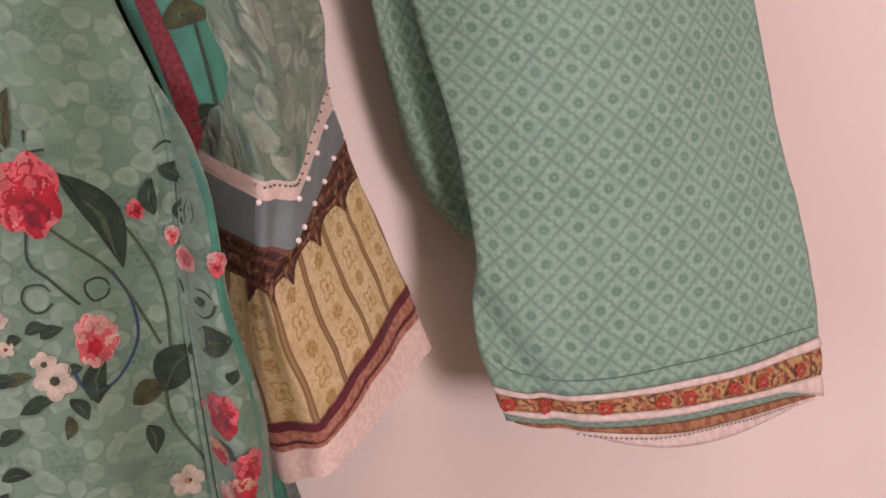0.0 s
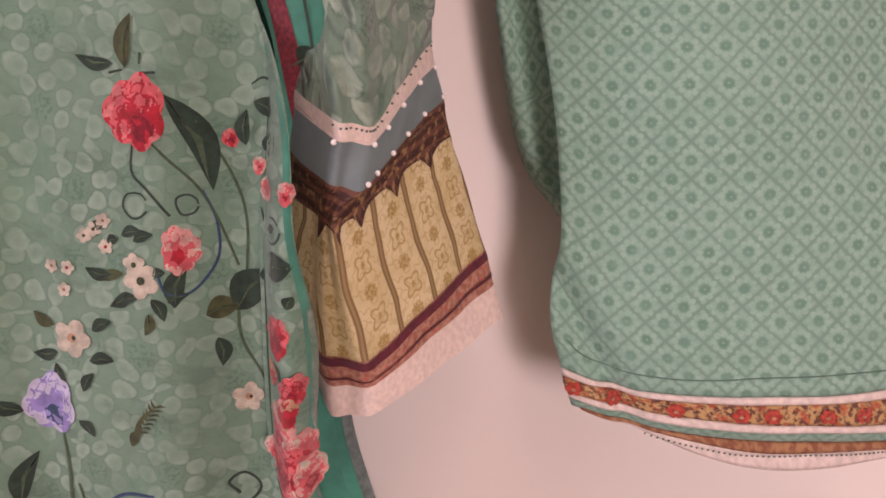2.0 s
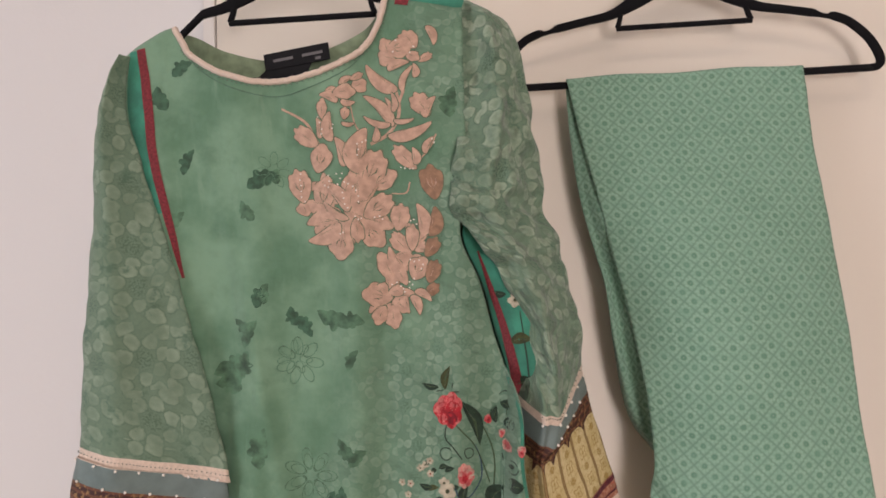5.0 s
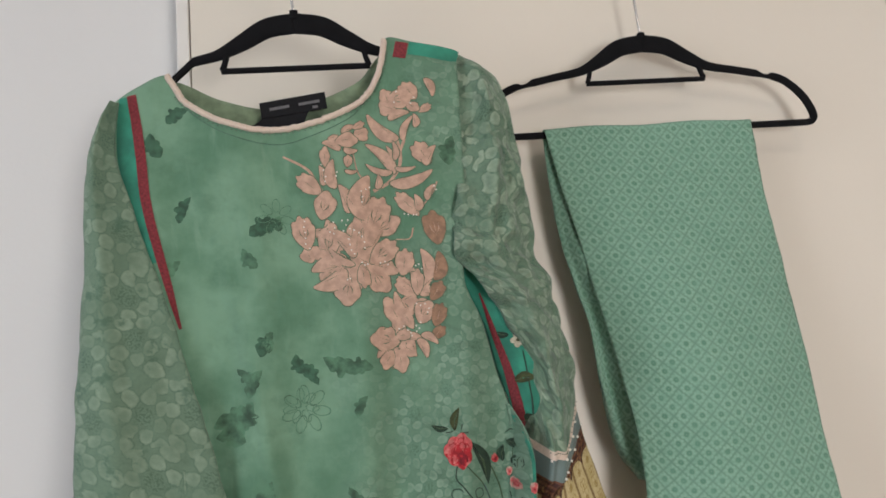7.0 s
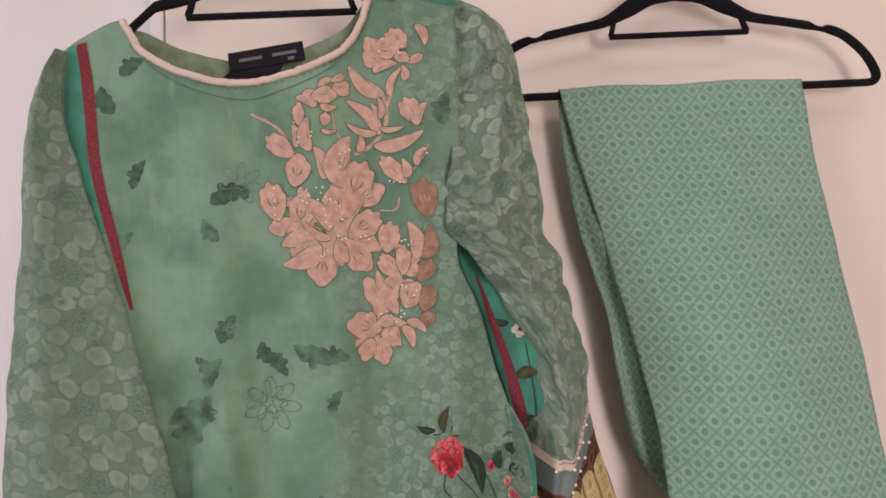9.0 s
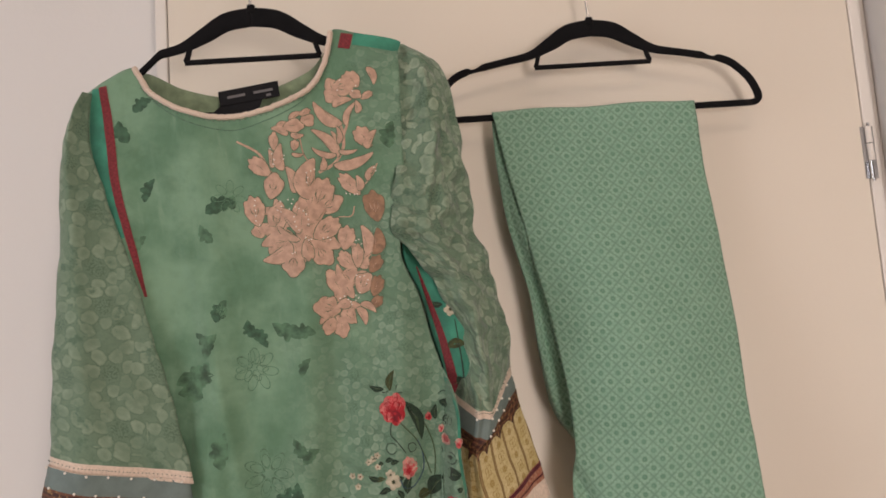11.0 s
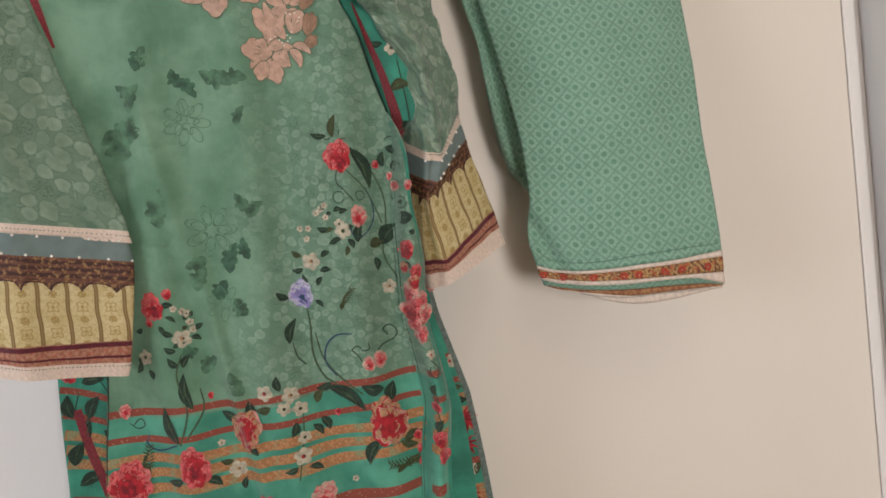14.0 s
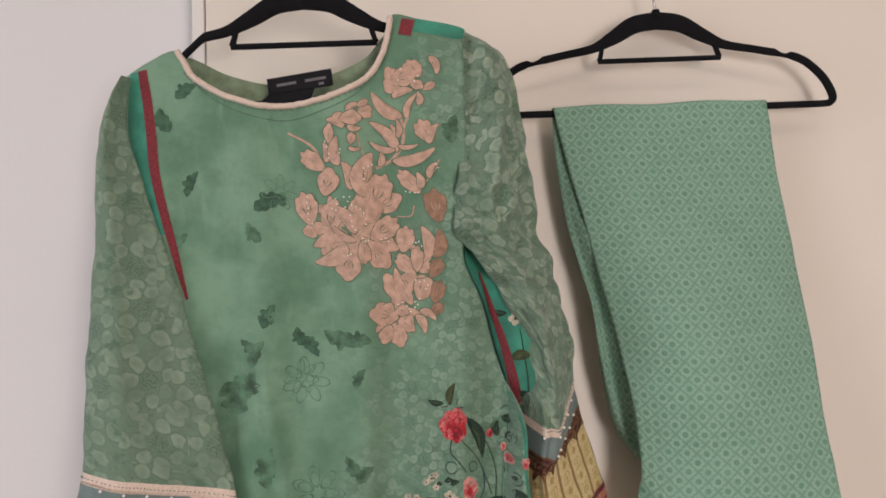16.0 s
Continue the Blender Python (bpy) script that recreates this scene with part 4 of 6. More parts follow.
def peony(x, z, r, tone):
    """A printed rose as one disc: lumps of petals with pale rims round a deep red heart."""
    rnd = random.Random(int(x * 9173 + z * 7919 + 10))
    r *= 0.90
    LAYER[0] += 1
    high = 0.00045 * (LAYER[0] % 4)
    NS, NR = (64, 20) if r > 0.012 else (48, 13) if r > 0.006 else (28, 7)
    count = 34 if r > 0.012 else 20 if r > 0.006 else 9
    cells = []
    for i in range(count):
        q, a = math.sqrt((i + 0.5) / count), i * 2.39996 + rnd.uniform(-0.35, 0.35)
        cells.append((q * math.cos(a), q * math.sin(a), rnd.random()))
    hx, hy = rnd.uniform(-0.15, 0.25), rnd.uniform(-0.45, -0.1)
    lob, ph = rnd.choice((7, 8, 9)), rnd.uniform(0, 6)
    verts, faces, idx = [], [], []
    for i in range(NR + 1):
        for j in range(NS):
            a = 2 * math.pi * j / NS
            rim = 0.86 + 0.14 * abs(math.cos(a * lob / 2 + ph)) + 0.07 * math.sin(3 * a + ph) + 0.05 * math.sin(2 * a - ph)
            d = r * rim * i / NR
            px, pz = x + d * math.cos(a) * 0.90, z + d * math.sin(a) * 1.18
            verts.append(Vector((px, HOST[0](px, pz) - 0.0013 - high - 0.0004 * (1 - i / NR), pz)))
    for i in range(NR):
        for j in range(NS):
            q = (j + 1) % NS
            faces.append((i * NS + j, i * NS + q, (i + 1) * NS + q, (i + 1) * NS + j))
            rho, a = (i + 0.5) / NR, 2 * math.pi * (j + 0.5) / NS
            px, py = rho * math.cos(a), rho * math.sin(a)
            near = sorted((math.hypot(px - u, (py - w) * 1.15), k, u, w) for u, w, k in cells)[:2]
            gap = near[1][0] - near[0][0]
            heart = math.hypot(px - hx, py - hy)
            outer = (px - near[0][2]) * near[0][2] + (py - near[0][3]) * near[0][3] > 0.0
            if heart < 0.30 + 0.15 * near[0][1]:
                m = 2 if gap < 0.10 or near[0][1] < 0.4 else 1
            elif gap < 0.055:
                m = 3 if outer and near[0][1] > 0.4 else 1
            elif heart < 0.75 + 0.25 * near[0][1]:
                m = 1 if near[0][1] < 0.6 else 0
            else:
                m = 0 if near[0][1] < 0.7 else 3
            idx.append(m)
    return part("printed_rose", mesh_ob("printed_rose", verts, faces, PALETTE[tone], None, idx), HOST[1])


def blossom(x, z, r):
    rnd = random.Random(int(x * 5171 + z * 3779))
    polys = []
    r *= 0.9
    a0 = rnd.uniform(0, 70)
    for i in range(5):
        a = a0 + 72 * i + rnd.uniform(-8, 8)
        polys.append((drop(x + 0.55 * r * math.cos(radians(a)), z + 0.55 * r * math.sin(radians(a)), r * 0.95, r * 0.85, a, 10, 1.0), 0, 0.4 * (i % 2)))
    polys.append((drop(x, z, r * 0.5, r * 0.5, 0, 7, 1.0), 1, 1))
    polys.append((drop(x + r * 0.12, z, r * 0.25, r * 0.25, 0, 6, 1.0), 2, 1.5))
    return motif("printed_blossom", polys, ["petal_white", rnd.choice(["leaf_olive", "petal_beige", "petal_red"]), "leaf_dark"], *HOST)


def leaf(x, z, length, width, angle):
    k = length < 0.030 and int(abs(x * 1733 + z * 911)) % 5 == 0
    length, width = length * 0.9, width * 0.9
    out = pointed(x, z, length, width, angle - 6)
    c, s = math.cos(radians(angle - 6)), math.sin(radians(angle - 6))
    vein = [(x - 0.5 * length * c, z - 0.5 * length * s), (x - s * 0.12 * length - 0.0002 * s, z + c * 0.12 * length + 0.0002 * c), (x + 0.42 * length * c, z + 0.42 * length * s), (x - s * 0.12 * length + 0.0002 * s, z + c * 0.12 * length - 0.0002 * c)]
    return motif("printed_leaf", [(out, 0, 0), (vein, 1, 1)], ["leaf_olive" if k else "leaf_dark", "stem_green"], *HOST)


def wash_leaf(x, z, length, width, angle):
    rnd = random.Random(int(x * 6007 + z * 811))
    base = pointed(x, z, length * 1.15, width * 1.25, angle, 20)
    out = []
    for i, (px, pz) in enumerate(base):
        g = 1.0 - 0.30 * (0.5 + 0.5 * math.cos(6.2832 * i / 6.5 + x * 300)) ** 2 * (1.0 if 3 < i < 37 and abs(i - 20) > 3 else 0.0)
        out.append((x + (px - x) * g, z + (pz - z) * g))
    return motif("washed_leaf", [(out, 0, -1.8)], ["wash_deep" if int(abs(x) * 1000 + z * 500) % 3 == 0 else "wash_green"], *HOST)


def outline_flower(x, z, r):
    polys = []
    for i in range(7):
        a = 360 * i / 7 + x * 900
        px, pz = x + 0.55 * r * math.cos(radians(a)), z + 0.55 * r * math.sin(radians(a))
        ring = drop(px, pz, r * 0.7, r * 0.38, a, 12, 1.0)
        for j in range(12):
            p, q = ring[j], ring[(j + 1) % 12]
            e = lambda w, t=0.86: (px + (w[0] - px) * t, pz + (w[1] - pz) * t)
            polys.append(([p, q, e(q), e(p)], 0, -1.4))
    return motif("outline_flower", polys, ["outline_pale"], *HOST)


def stem(pts, width, mat):
    return strip("printed_stem", [(x, z, width * (1.0 if i else 0.7)) for i, (x, z) in enumerate(pts)], mat, HOST[0], 0.0010, HOST[1], "", 10 * len(pts))


stem_green, stem_dark, stem_blue, emb_pink = "stem_green", "stem_dark", "stem_blue", "emb_pink"


def fern(x, z, size, angle):
    c, s = math.cos(radians(angle)), math.sin(radians(angle))
    polys = [(pointed(x, z, size, size * 0.05, angle, 8, 0.15), 0, 0)]
    for i in range(7):
        t = (i / 6 - 0.3) * size * 0.7
        for d in (55, -55):
            polys.append((pointed(x + t * c + 0.1 * size * math.cos(radians(angle + d)), z + t * s + 0.1 * size * math.sin(radians(angle + d)), size * 0.24, size * 0.05, angle + d), 0, 0.3))
    polys.append((pointed(x - 0.35 * size * c, z - 0.35 * size * s, size * 0.5, size * 0.22, angle), 1, 0))
    return motif("printed_fern", polys, ["leaf_olive", "leaf_olive"], *HOST)


def petal_outline(x, z, length, width, angle, grow=0.0, n=34):
    """Broad petals are egg-shaped with a scalloped rim; slim ones are curved drops."""
    c, s = math.cos(radians(angle)), math.sin(radians(angle))
    pick = int(abs(x * 4000 + z * 1700))
    loc = []
    broad = width / length > 0.52
    lobes, side = 2 + pick % 3, 1 if pick % 2 else -1
    for j in range(n):
        t = 2 * math.pi * j / n
        u, w = math.cos(t), math.sin(t)
        if broad:
            rim = 1.05 - 0.17 * max(u + 0.35, 0.0) * abs(math.sin(t * lobes + 0.4 * side)) ** 3
            loc.append((u * (length / 2 + grow) * rim, w * (width / 2 + grow) * rim * (0.90 + 0.24 * u - 0.14 * u * u)))
        else:
            loc.append((u * (length / 2 + grow), w * (width / 2 + grow) * (0.92 - 0.34 * u) + side * 0.12 * length * (1 - u * u)))
    return [(x + p * c - q * s, z + p * s + q * c) for p, q in loc]


def stitched_petal(x, z, length, width, angle, mat="emb_pink", up=None):
    """A raised embroidered petal with a thread outline and stitched veins."""
    length, width = length * 1.20, width * 1.30 + 0.0012
    LAYER[0] += 1
    up = 0.00006 * (LAYER[0] * 7 % 23) if up is None else up
    ob = motif("embroidered_petal", [(petal_outline(x, z, length, width, angle, 0.0009), 0, 0)], ["emb_line"], body_y, front, 0.0012 + up)
    motif("satin_stitch", [(petal_outline(x, z, length, width, angle), 0, 0)], [mat], body_y, ob, 0.0016 + up, 0.0006)
    c, s = math.cos(radians(angle)), math.sin(radians(angle))
    for off in ((-0.17, 0.0, 0.17) if width > 0.022 else (0.0,)):
        a, w, o = length * (0.24 - 0.5 * abs(off)), 0.00026, off * width
        bx, bz = x - o * s - 0.05 * length * c, z + o * c - 0.05 * length * s
        vein = [(bx - a * c + o * 0.9 * s, bz - a * s - o * 0.9 * c), (bx - w * s, bz + w * c), (bx + a * c, bz + a * s), (bx + w * s, bz - w * c)]
        motif("vein_stitch", [(vein, 0, 0)], ["emb_line" if mat == "emb_pink" else "emb_pink"], body_y, ob, 0.0027 + up)


def underlay(x, z, r, count, turn):
    """A ring of broad flat petals under the finer ones of a blossom."""
    for i in range(count):
        a = turn + 360 * i / count + 9 * math.sin(i * 2.3)
        d = r * (0.56 + 0.07 * math.sin(i * 1.7))
        stitched_petal(x + d * math.cos(radians(a)), z + 1.08 * d * math.sin(radians(a)), 0.72 * r, 0.30 * r, a, "emb_pink", 0.0)


def bead_on(x, z):
    sphere("crystal_bead", (x, body_y(x, z) - 0.0056, z), 0.0009, "pearl", front, 8)


underlay(-0.1229, 1.5650, 0.043, 11, 12)
underlay(-0.0561, 1.5190, 0.026, 7, 40)
underlay(-0.0819, 1.4700, 0.026, 7, 5)
# the large blossom, buds, sprays and lower blossoms, petal by petal
stitched_petal(-0.0971, 1.6235, 0.0418, 0.0179, 75)
stitched_petal(-0.1191, 1.6230, 0.0271, 0.0101, 104)
stitched_petal(-0.1128, 1.6200, 0.0163, 0.0067, 113)
stitched_petal(-0.0879, 1.6040, 0.0372, 0.0224, 65)
stitched_petal(-0.0792, 1.5930, 0.0288, 0.0168, 31)
stitched_petal(-0.1399, 1.6175, 0.0252, 0.0179, 69)
stitched_petal(-0.1654, 1.5905, 0.0294, 0.0190, 98)
stitched_petal(-0.1638, 1.5665, 0.0131, 0.0134, 111)
stitched_petal(-0.1408, 1.5790, 0.0329, 0.0179, 76)
stitched_petal(-0.1281, 1.5760, 0.0333, 0.0101, 128)
stitched_petal(-0.1296, 1.5620, 0.0264, 0.0056, 140)
stitched_petal(-0.1122, 1.5740, 0.0209, 0.0145, 80)
stitched_petal(-0.0903, 1.5795, 0.0321, 0.0101, 52)
stitched_petal(-0.0854, 1.5645, 0.0306, 0.0168, 36)
stitched_petal(-0.0906, 1.5495, 0.0315, 0.0145, -16)
stitched_petal(-0.1430, 1.5510, 0.0340, 0.0145, -177)
stitched_petal(-0.1448, 1.5395, 0.0332, 0.0123, -158)
stitched_petal(-0.1386, 1.5355, 0.0239, 0.0145, -149)
stitched_petal(-0.1281, 1.5265, 0.0266, 0.0213, -108)
stitched_petal(-0.1097, 1.5400, 0.0206, 0.0101, -89)
stitched_petal(-0.0945, 1.5355, 0.0250, 0.0190, -60)
stitched_petal(-0.1393, 1.5530, 0.0241, 0.0045, 162)
stitched_petal(-0.1038, 1.5855, 0.0291, 0.0090, 87)
stitched_petal(-0.0967, 1.6005, 0.0206, 0.0067, 73)
stitched_petal(-0.1539, 1.6410, 0.0252, 0.0145, 138)
stitched_petal(-0.1341, 1.6695, 0.0178, 0.0078, 88)
stitched_petal(-0.1270, 1.6500, 0.0263, 0.0090, 87)
stitched_petal(-0.1395, 1.6495, 0.0179, 0.0067, 96)
stitched_petal(-0.1262, 1.6805, 0.0171, 0.0067, 157)
stitched_petal(-0.1096, 1.6860, 0.0189, 0.0123, 6)
stitched_petal(-0.0940, 1.6930, 0.0135, 0.0123, 25)
stitched_petal(-0.1065, 1.6975, 0.0147, 0.0045, 27)
stitched_petal(-0.0960, 1.7020, 0.0118, 0.0050, 29)
stitched_petal(-0.1064, 1.6755, 0.0122, 0.0045, -4)
stitched_petal(-0.1236, 1.6890, 0.0096, 0.0045, 11)
stitched_petal(-0.1103, 1.6635, 0.0106, 0.0067, 77)
stitched_petal(-0.1078, 1.6530, 0.0113, 0.0028, 0)
stitched_petal(-0.0706, 1.7000, 0.0358, 0.0101, 137)
stitched_petal(-0.0758, 1.6655, 0.0365, 0.0090, 132)
stitched_petal(-0.0781, 1.6555, 0.0246, 0.0050, 160)
stitched_petal(-0.0660, 1.6720, 0.0135, 0.0034, 104)
stitched_petal(-0.0469, 1.6445, 0.0383, 0.0090, 16)
stitched_petal(-0.0508, 1.6550, 0.0166, 0.0034, 0)
stitched_petal(-0.0443, 1.6980, 0.0246, 0.0045, 66)
stitched_petal(-0.0378, 1.7055, 0.0122, 0.0045, 94)
stitched_petal(-0.0604, 1.6740, 0.0169, 0.0045, 91)
stitched_petal(-0.0814, 1.6410, 0.0134, 0.0050, 79)
stitched_petal(-0.0630, 1.7210, 0.0176, 0.0145, 155)
stitched_petal(-0.0530, 1.7115, 0.0184, 0.0067, 15)
stitched_petal(-0.0415, 1.7385, 0.0185, 0.0134, 121)
stitched_petal(-0.0640, 1.7320, 0.0175, 0.0112, 106)
stitched_petal(-0.0388, 1.7205, 0.0117, 0.0078, -24)
stitched_petal(-0.0516, 1.7295, 0.0188, 0.0168, 9)
stitched_petal(-0.0270, 1.7185, 0.0117, 0.0056, 34)
stitched_petal(-0.0218, 1.7425, 0.0185, 0.0056, -75)
stitched_petal(-0.0331, 1.6695, 0.0221, 0.0145, 117)
stitched_petal(-0.0254, 1.6665, 0.0202, 0.0067, 62)
stitched_petal(-0.0537, 1.6155, 0.0269, 0.0123, 127)
stitched_petal(-0.0438, 1.6160, 0.0151, 0.0056, 96)
stitched_petal(-0.0288, 1.6265, 0.0163, 0.0045, 60)
stitched_petal(-0.0653, 1.5530, 0.0234, 0.0157, 74)
stitched_petal(-0.0443, 1.5490, 0.0284, 0.0101, 97)
stitched_petal(-0.0548, 1.5310, 0.0226, 0.0101, 84)
stitched_petal(-0.0682, 1.5260, 0.0199, 0.0134, 131)
stitched_petal(-0.0731, 1.5095, 0.0243, 0.0078, 117)
stitched_petal(-0.0511, 1.4990, 0.0213, 0.0168, 62)
stitched_petal(-0.0829, 1.5015, 0.0273, 0.0157, 112)
stitched_petal(-0.0707, 1.4945, 0.0219, 0.0101, 116)
stitched_petal(-0.0949, 1.4730, 0.0249, 0.0190, 167)
stitched_petal(-0.0898, 1.4795, 0.0099, 0.0090, 138)
stitched_petal(-0.0805, 1.4495, 0.0197, 0.0134, -87)
stitched_petal(-0.0935, 1.4520, 0.0172, 0.0112, -119)
stitched_petal(-0.0758, 1.4765, 0.0135, 0.0090, 12)
stitched_petal(-0.0660, 1.4625, 0.0164, 0.0067, -77)
stitched_petal(-0.0565, 1.4610, 0.0181, 0.0067, -69)
stitched_petal(-0.0484, 1.4700, 0.0168, 0.0056, -34)
# right-hand petals, their shade painted in with the browner thread colour
stitched_petal(-0.0296, 1.5880, 0.0302, 0.0179, 96, "emb_pink_shaded")
stitched_petal(-0.0326, 1.5465, 0.0260, 0.0112, 77, "emb_pink_shaded")
stitched_petal(-0.0359, 1.5200, 0.0185, 0.0112, 54, "emb_pink_shaded")
stitched_petal(-0.0369, 1.4950, 0.0201, 0.0123, 69, "emb_pink_shaded")
stitched_petal(-0.0389, 1.4760, 0.0148, 0.0090, 39, "emb_pink_shaded")
# thread stems
stem([(-0.1779, 1.6730), (-0.1536, 1.6570), (-0.1436, 1.6380), (-0.1391, 1.6290)], 0.0028, emb_pink)
stem([(-0.1040, 1.6710), (-0.1017, 1.6540), (-0.0963, 1.6420)], 0.0016, emb_pink)
stem([(-0.0566, 1.6910), (-0.0540, 1.6720), (-0.0566, 1.6560), (-0.0684, 1.6410), (-0.0870, 1.6310)], 0.0034, emb_pink)
stem([(-0.0540, 1.6720), (-0.0486, 1.6880), (-0.0505, 1.7000)], 0.0032, emb_pink)
stem([(-0.0391, 1.6120), (-0.0285, 1.6240), (-0.0216, 1.6380)], 0.0016, emb_pink)
stem([(-0.1280, 1.5500), (-0.1431, 1.5490), (-0.1565, 1.5440)], 0.0012, emb_pink)
stem([(-0.1268, 1.5530), (-0.1416, 1.5560), (-0.1567, 1.5550)], 0.0012, emb_pink)
stem([(-0.0709, 1.5780), (-0.0559, 1.5780), (-0.0510, 1.5890)], 0.0014, emb_pink)
# crystal beads in the stitching
bead_on(-0.1001, 1.6300)
bead_on(-0.0995, 1.6240)
bead_on(-0.1009, 1.6180)
bead_on(-0.0949, 1.6320)
bead_on(-0.0908, 1.6340)
bead_on(-0.0540, 1.6030)
bead_on(-0.0491, 1.6020)
bead_on(-0.0579, 1.6040)
bead_on(-0.0461, 1.6020)
bead_on(-0.1631, 1.6020)
bead_on(-0.1645, 1.5960)
bead_on(-0.1640, 1.5900)
bead_on(-0.1644, 1.5840)
bead_on(-0.1649, 1.5780)
bead_on(-0.1613, 1.5730)
bead_on(-0.1384, 1.6600)
bead_on(-0.1367, 1.6540)
bead_on(-0.1351, 1.6470)
bead_on(-0.1363, 1.6420)
bead_on(-0.1229, 1.6510)
bead_on(-0.1241, 1.6470)
bead_on(-0.1334, 1.5980)
bead_on(-0.1328, 1.5920)
bead_on(-0.1381, 1.5880)
bead_on(-0.1343, 1.5860)
bead_on(-0.1198, 1.5790)
bead_on(-0.1193, 1.5730)
bead_on(-0.1188, 1.5670)
bead_on(-0.1161, 1.5630)
bead_on(-0.1131, 1.5880)
bead_on(-0.1084, 1.5850)
bead_on(-0.1057, 1.5810)
bead_on(-0.1041, 1.5750)
bead_on(-0.1046, 1.5690)
bead_on(-0.1243, 1.5990)
bead_on(-0.1207, 1.5940)
bead_on(-0.1241, 1.5880)
bead_on(-0.1183, 1.5990)
bead_on(-0.1170, 1.5900)
bead_on(-0.1097, 1.5540)
bead_on(-0.1070, 1.5510)
bead_on(-0.1039, 1.5520)
bead_on(-0.0857, 1.5540)
bead_on(-0.0830, 1.5510)
bead_on(-0.0908, 1.5530)
bead_on(-0.1270, 1.5370)
bead_on(-0.1239, 1.5380)
bead_on(-0.0542, 1.5480)
bead_on(-0.0511, 1.5490)
bead_on(-0.0486, 1.5440)
bead_on(-0.0587, 1.5080)
bead_on(-0.0548, 1.5060)
bead_on(-0.0498, 1.5070)
bead_on(-0.0461, 1.5020)
bead_on(-0.0482, 1.4980)
bead_on(-0.0797, 1.4830)
bead_on(-0.0746, 1.4850)
bead_on(-0.0707, 1.4810)
bead_on(-0.0678, 1.4780)
bead_on(-0.0616, 1.4850)
bead_on(-0.0565, 1.4880)
bead_on(-0.0587, 1.4820)
bead_on(-0.0618, 1.4790)
bead_on(-0.0669, 1.4750)
bead_on(-0.0535, 1.7370)
bead_on(-0.0565, 1.7250)
bead_on(-0.0408, 1.7230)
bead_on(-0.0373, 1.7290)
bead_on(-0.0254, 1.6320)
bead_on(-0.0238, 1.6280)
# printed posy on the front
peony(-0.027, 1.353, 0.0179, "red")
peony(-0.013, 1.286, 0.0113, "pink")
peony(-0.249, 1.216, 0.0158, "red")
peony(-0.230, 1.228, 0.0063, "red")
peony(-0.254, 1.199, 0.0051, "red")
peony(-0.088, 1.208, 0.0163, "violet")
peony(-0.027, 1.122, 0.0085, "pink")
peony(-0.014, 1.124, 0.0091, "pink")
peony(-0.171, 1.072, 0.0216, "beige")
peony(-0.020, 1.052, 0.0274, "beige")
peony(-0.233, 1.039, 0.0223, "red")
peony(-0.302, 1.106, 0.0079, "pink")
peony(-0.308, 1.027, 0.0271, "red")
peony(0.012, 1.340, 0.0048, "red")
peony(-0.204, 1.112, 0.0038, "red")
peony(-0.073, 1.072, 0.0043, "red")
peony(-0.100, 0.979, 0.0168, "pink")
peony(-0.161, 0.973, 0.0197, "red")
blossom(-0.032, 1.272, 0.0101)
blossom(-0.072, 1.243, 0.0114)
blossom(-0.035, 1.280, 0.0066)
blossom(-0.222, 1.177, 0.0113)
blossom(-0.266, 1.161, 0.0096)
blossom(-0.144, 1.108, 0.0100)
blossom(-0.118, 1.101, 0.0105)
blossom(-0.111, 1.084, 0.0093)
blossom(-0.116, 1.031, 0.0114)
blossom(-0.189, 1.026, 0.0110)
blossom(0.010, 1.202, 0.0096)
blossom(-0.112, 1.052, 0.0082)
blossom(-0.127, 1.088, 0.0087)
blossom(-0.049, 1.302, 0.0042)
blossom(-0.059, 1.295, 0.0042)
blossom(-0.049, 1.289, 0.0042)
blossom(-0.079, 1.280, 0.0042)
blossom(-0.070, 1.279, 0.0042)
blossom(-0.073, 1.268, 0.0042)
blossom(-0.226, 1.211, 0.0044)
blossom(-0.218, 1.207, 0.0044)
blossom(-0.054, 1.298, 0.0042)
blossom(-0.202, 1.060, 0.0045)
blossom(-0.065, 0.989, 0.0045)
leaf(-0.108, 1.209, 0.0170, 0.0085, 150)
leaf(-0.103, 1.168, 0.0329, 0.0110, 75)
leaf(-0.060, 1.086, 0.0555, 0.0160, -35)
leaf(-0.054, 1.277, 0.0155, 0.0072, 170)
leaf(-0.044, 1.263, 0.0143, 0.0072, 220)
leaf(-0.025, 1.257, 0.0143, 0.0072, -60)
leaf(-0.031, 1.250, 0.0131, 0.0060, -100)
leaf(-0.087, 1.253, 0.0144, 0.0072, 150)
leaf(-0.055, 1.249, 0.0132, 0.0072, 30)
leaf(-0.088, 1.235, 0.0144, 0.0072, 185)
leaf(-0.057, 1.231, 0.0144, 0.0072, 5)
leaf(-0.081, 1.224, 0.0132, 0.0066, 120)
leaf(-0.065, 1.220, 0.0132, 0.0066, 60)
leaf(-0.069, 1.195, 0.0133, 0.0060, -40)
leaf(-0.236, 1.186, 0.0164, 0.0076, 150)
leaf(-0.203, 1.187, 0.0125, 0.0069, 40)
leaf(-0.236, 1.167, 0.0152, 0.0076, 160)
leaf(-0.208, 1.175, 0.0125, 0.0069, -20)
leaf(-0.235, 1.153, 0.0165, 0.0083, 140)
leaf(-0.222, 1.152, 0.0164, 0.0082, 60)
leaf(-0.225, 1.121, 0.0445, 0.0127, 100)
leaf(-0.250, 1.088, 0.0467, 0.0143, 110)
leaf(-0.272, 1.158, 0.0129, 0.0064, 90)
leaf(-0.277, 1.150, 0.0155, 0.0078, -120)
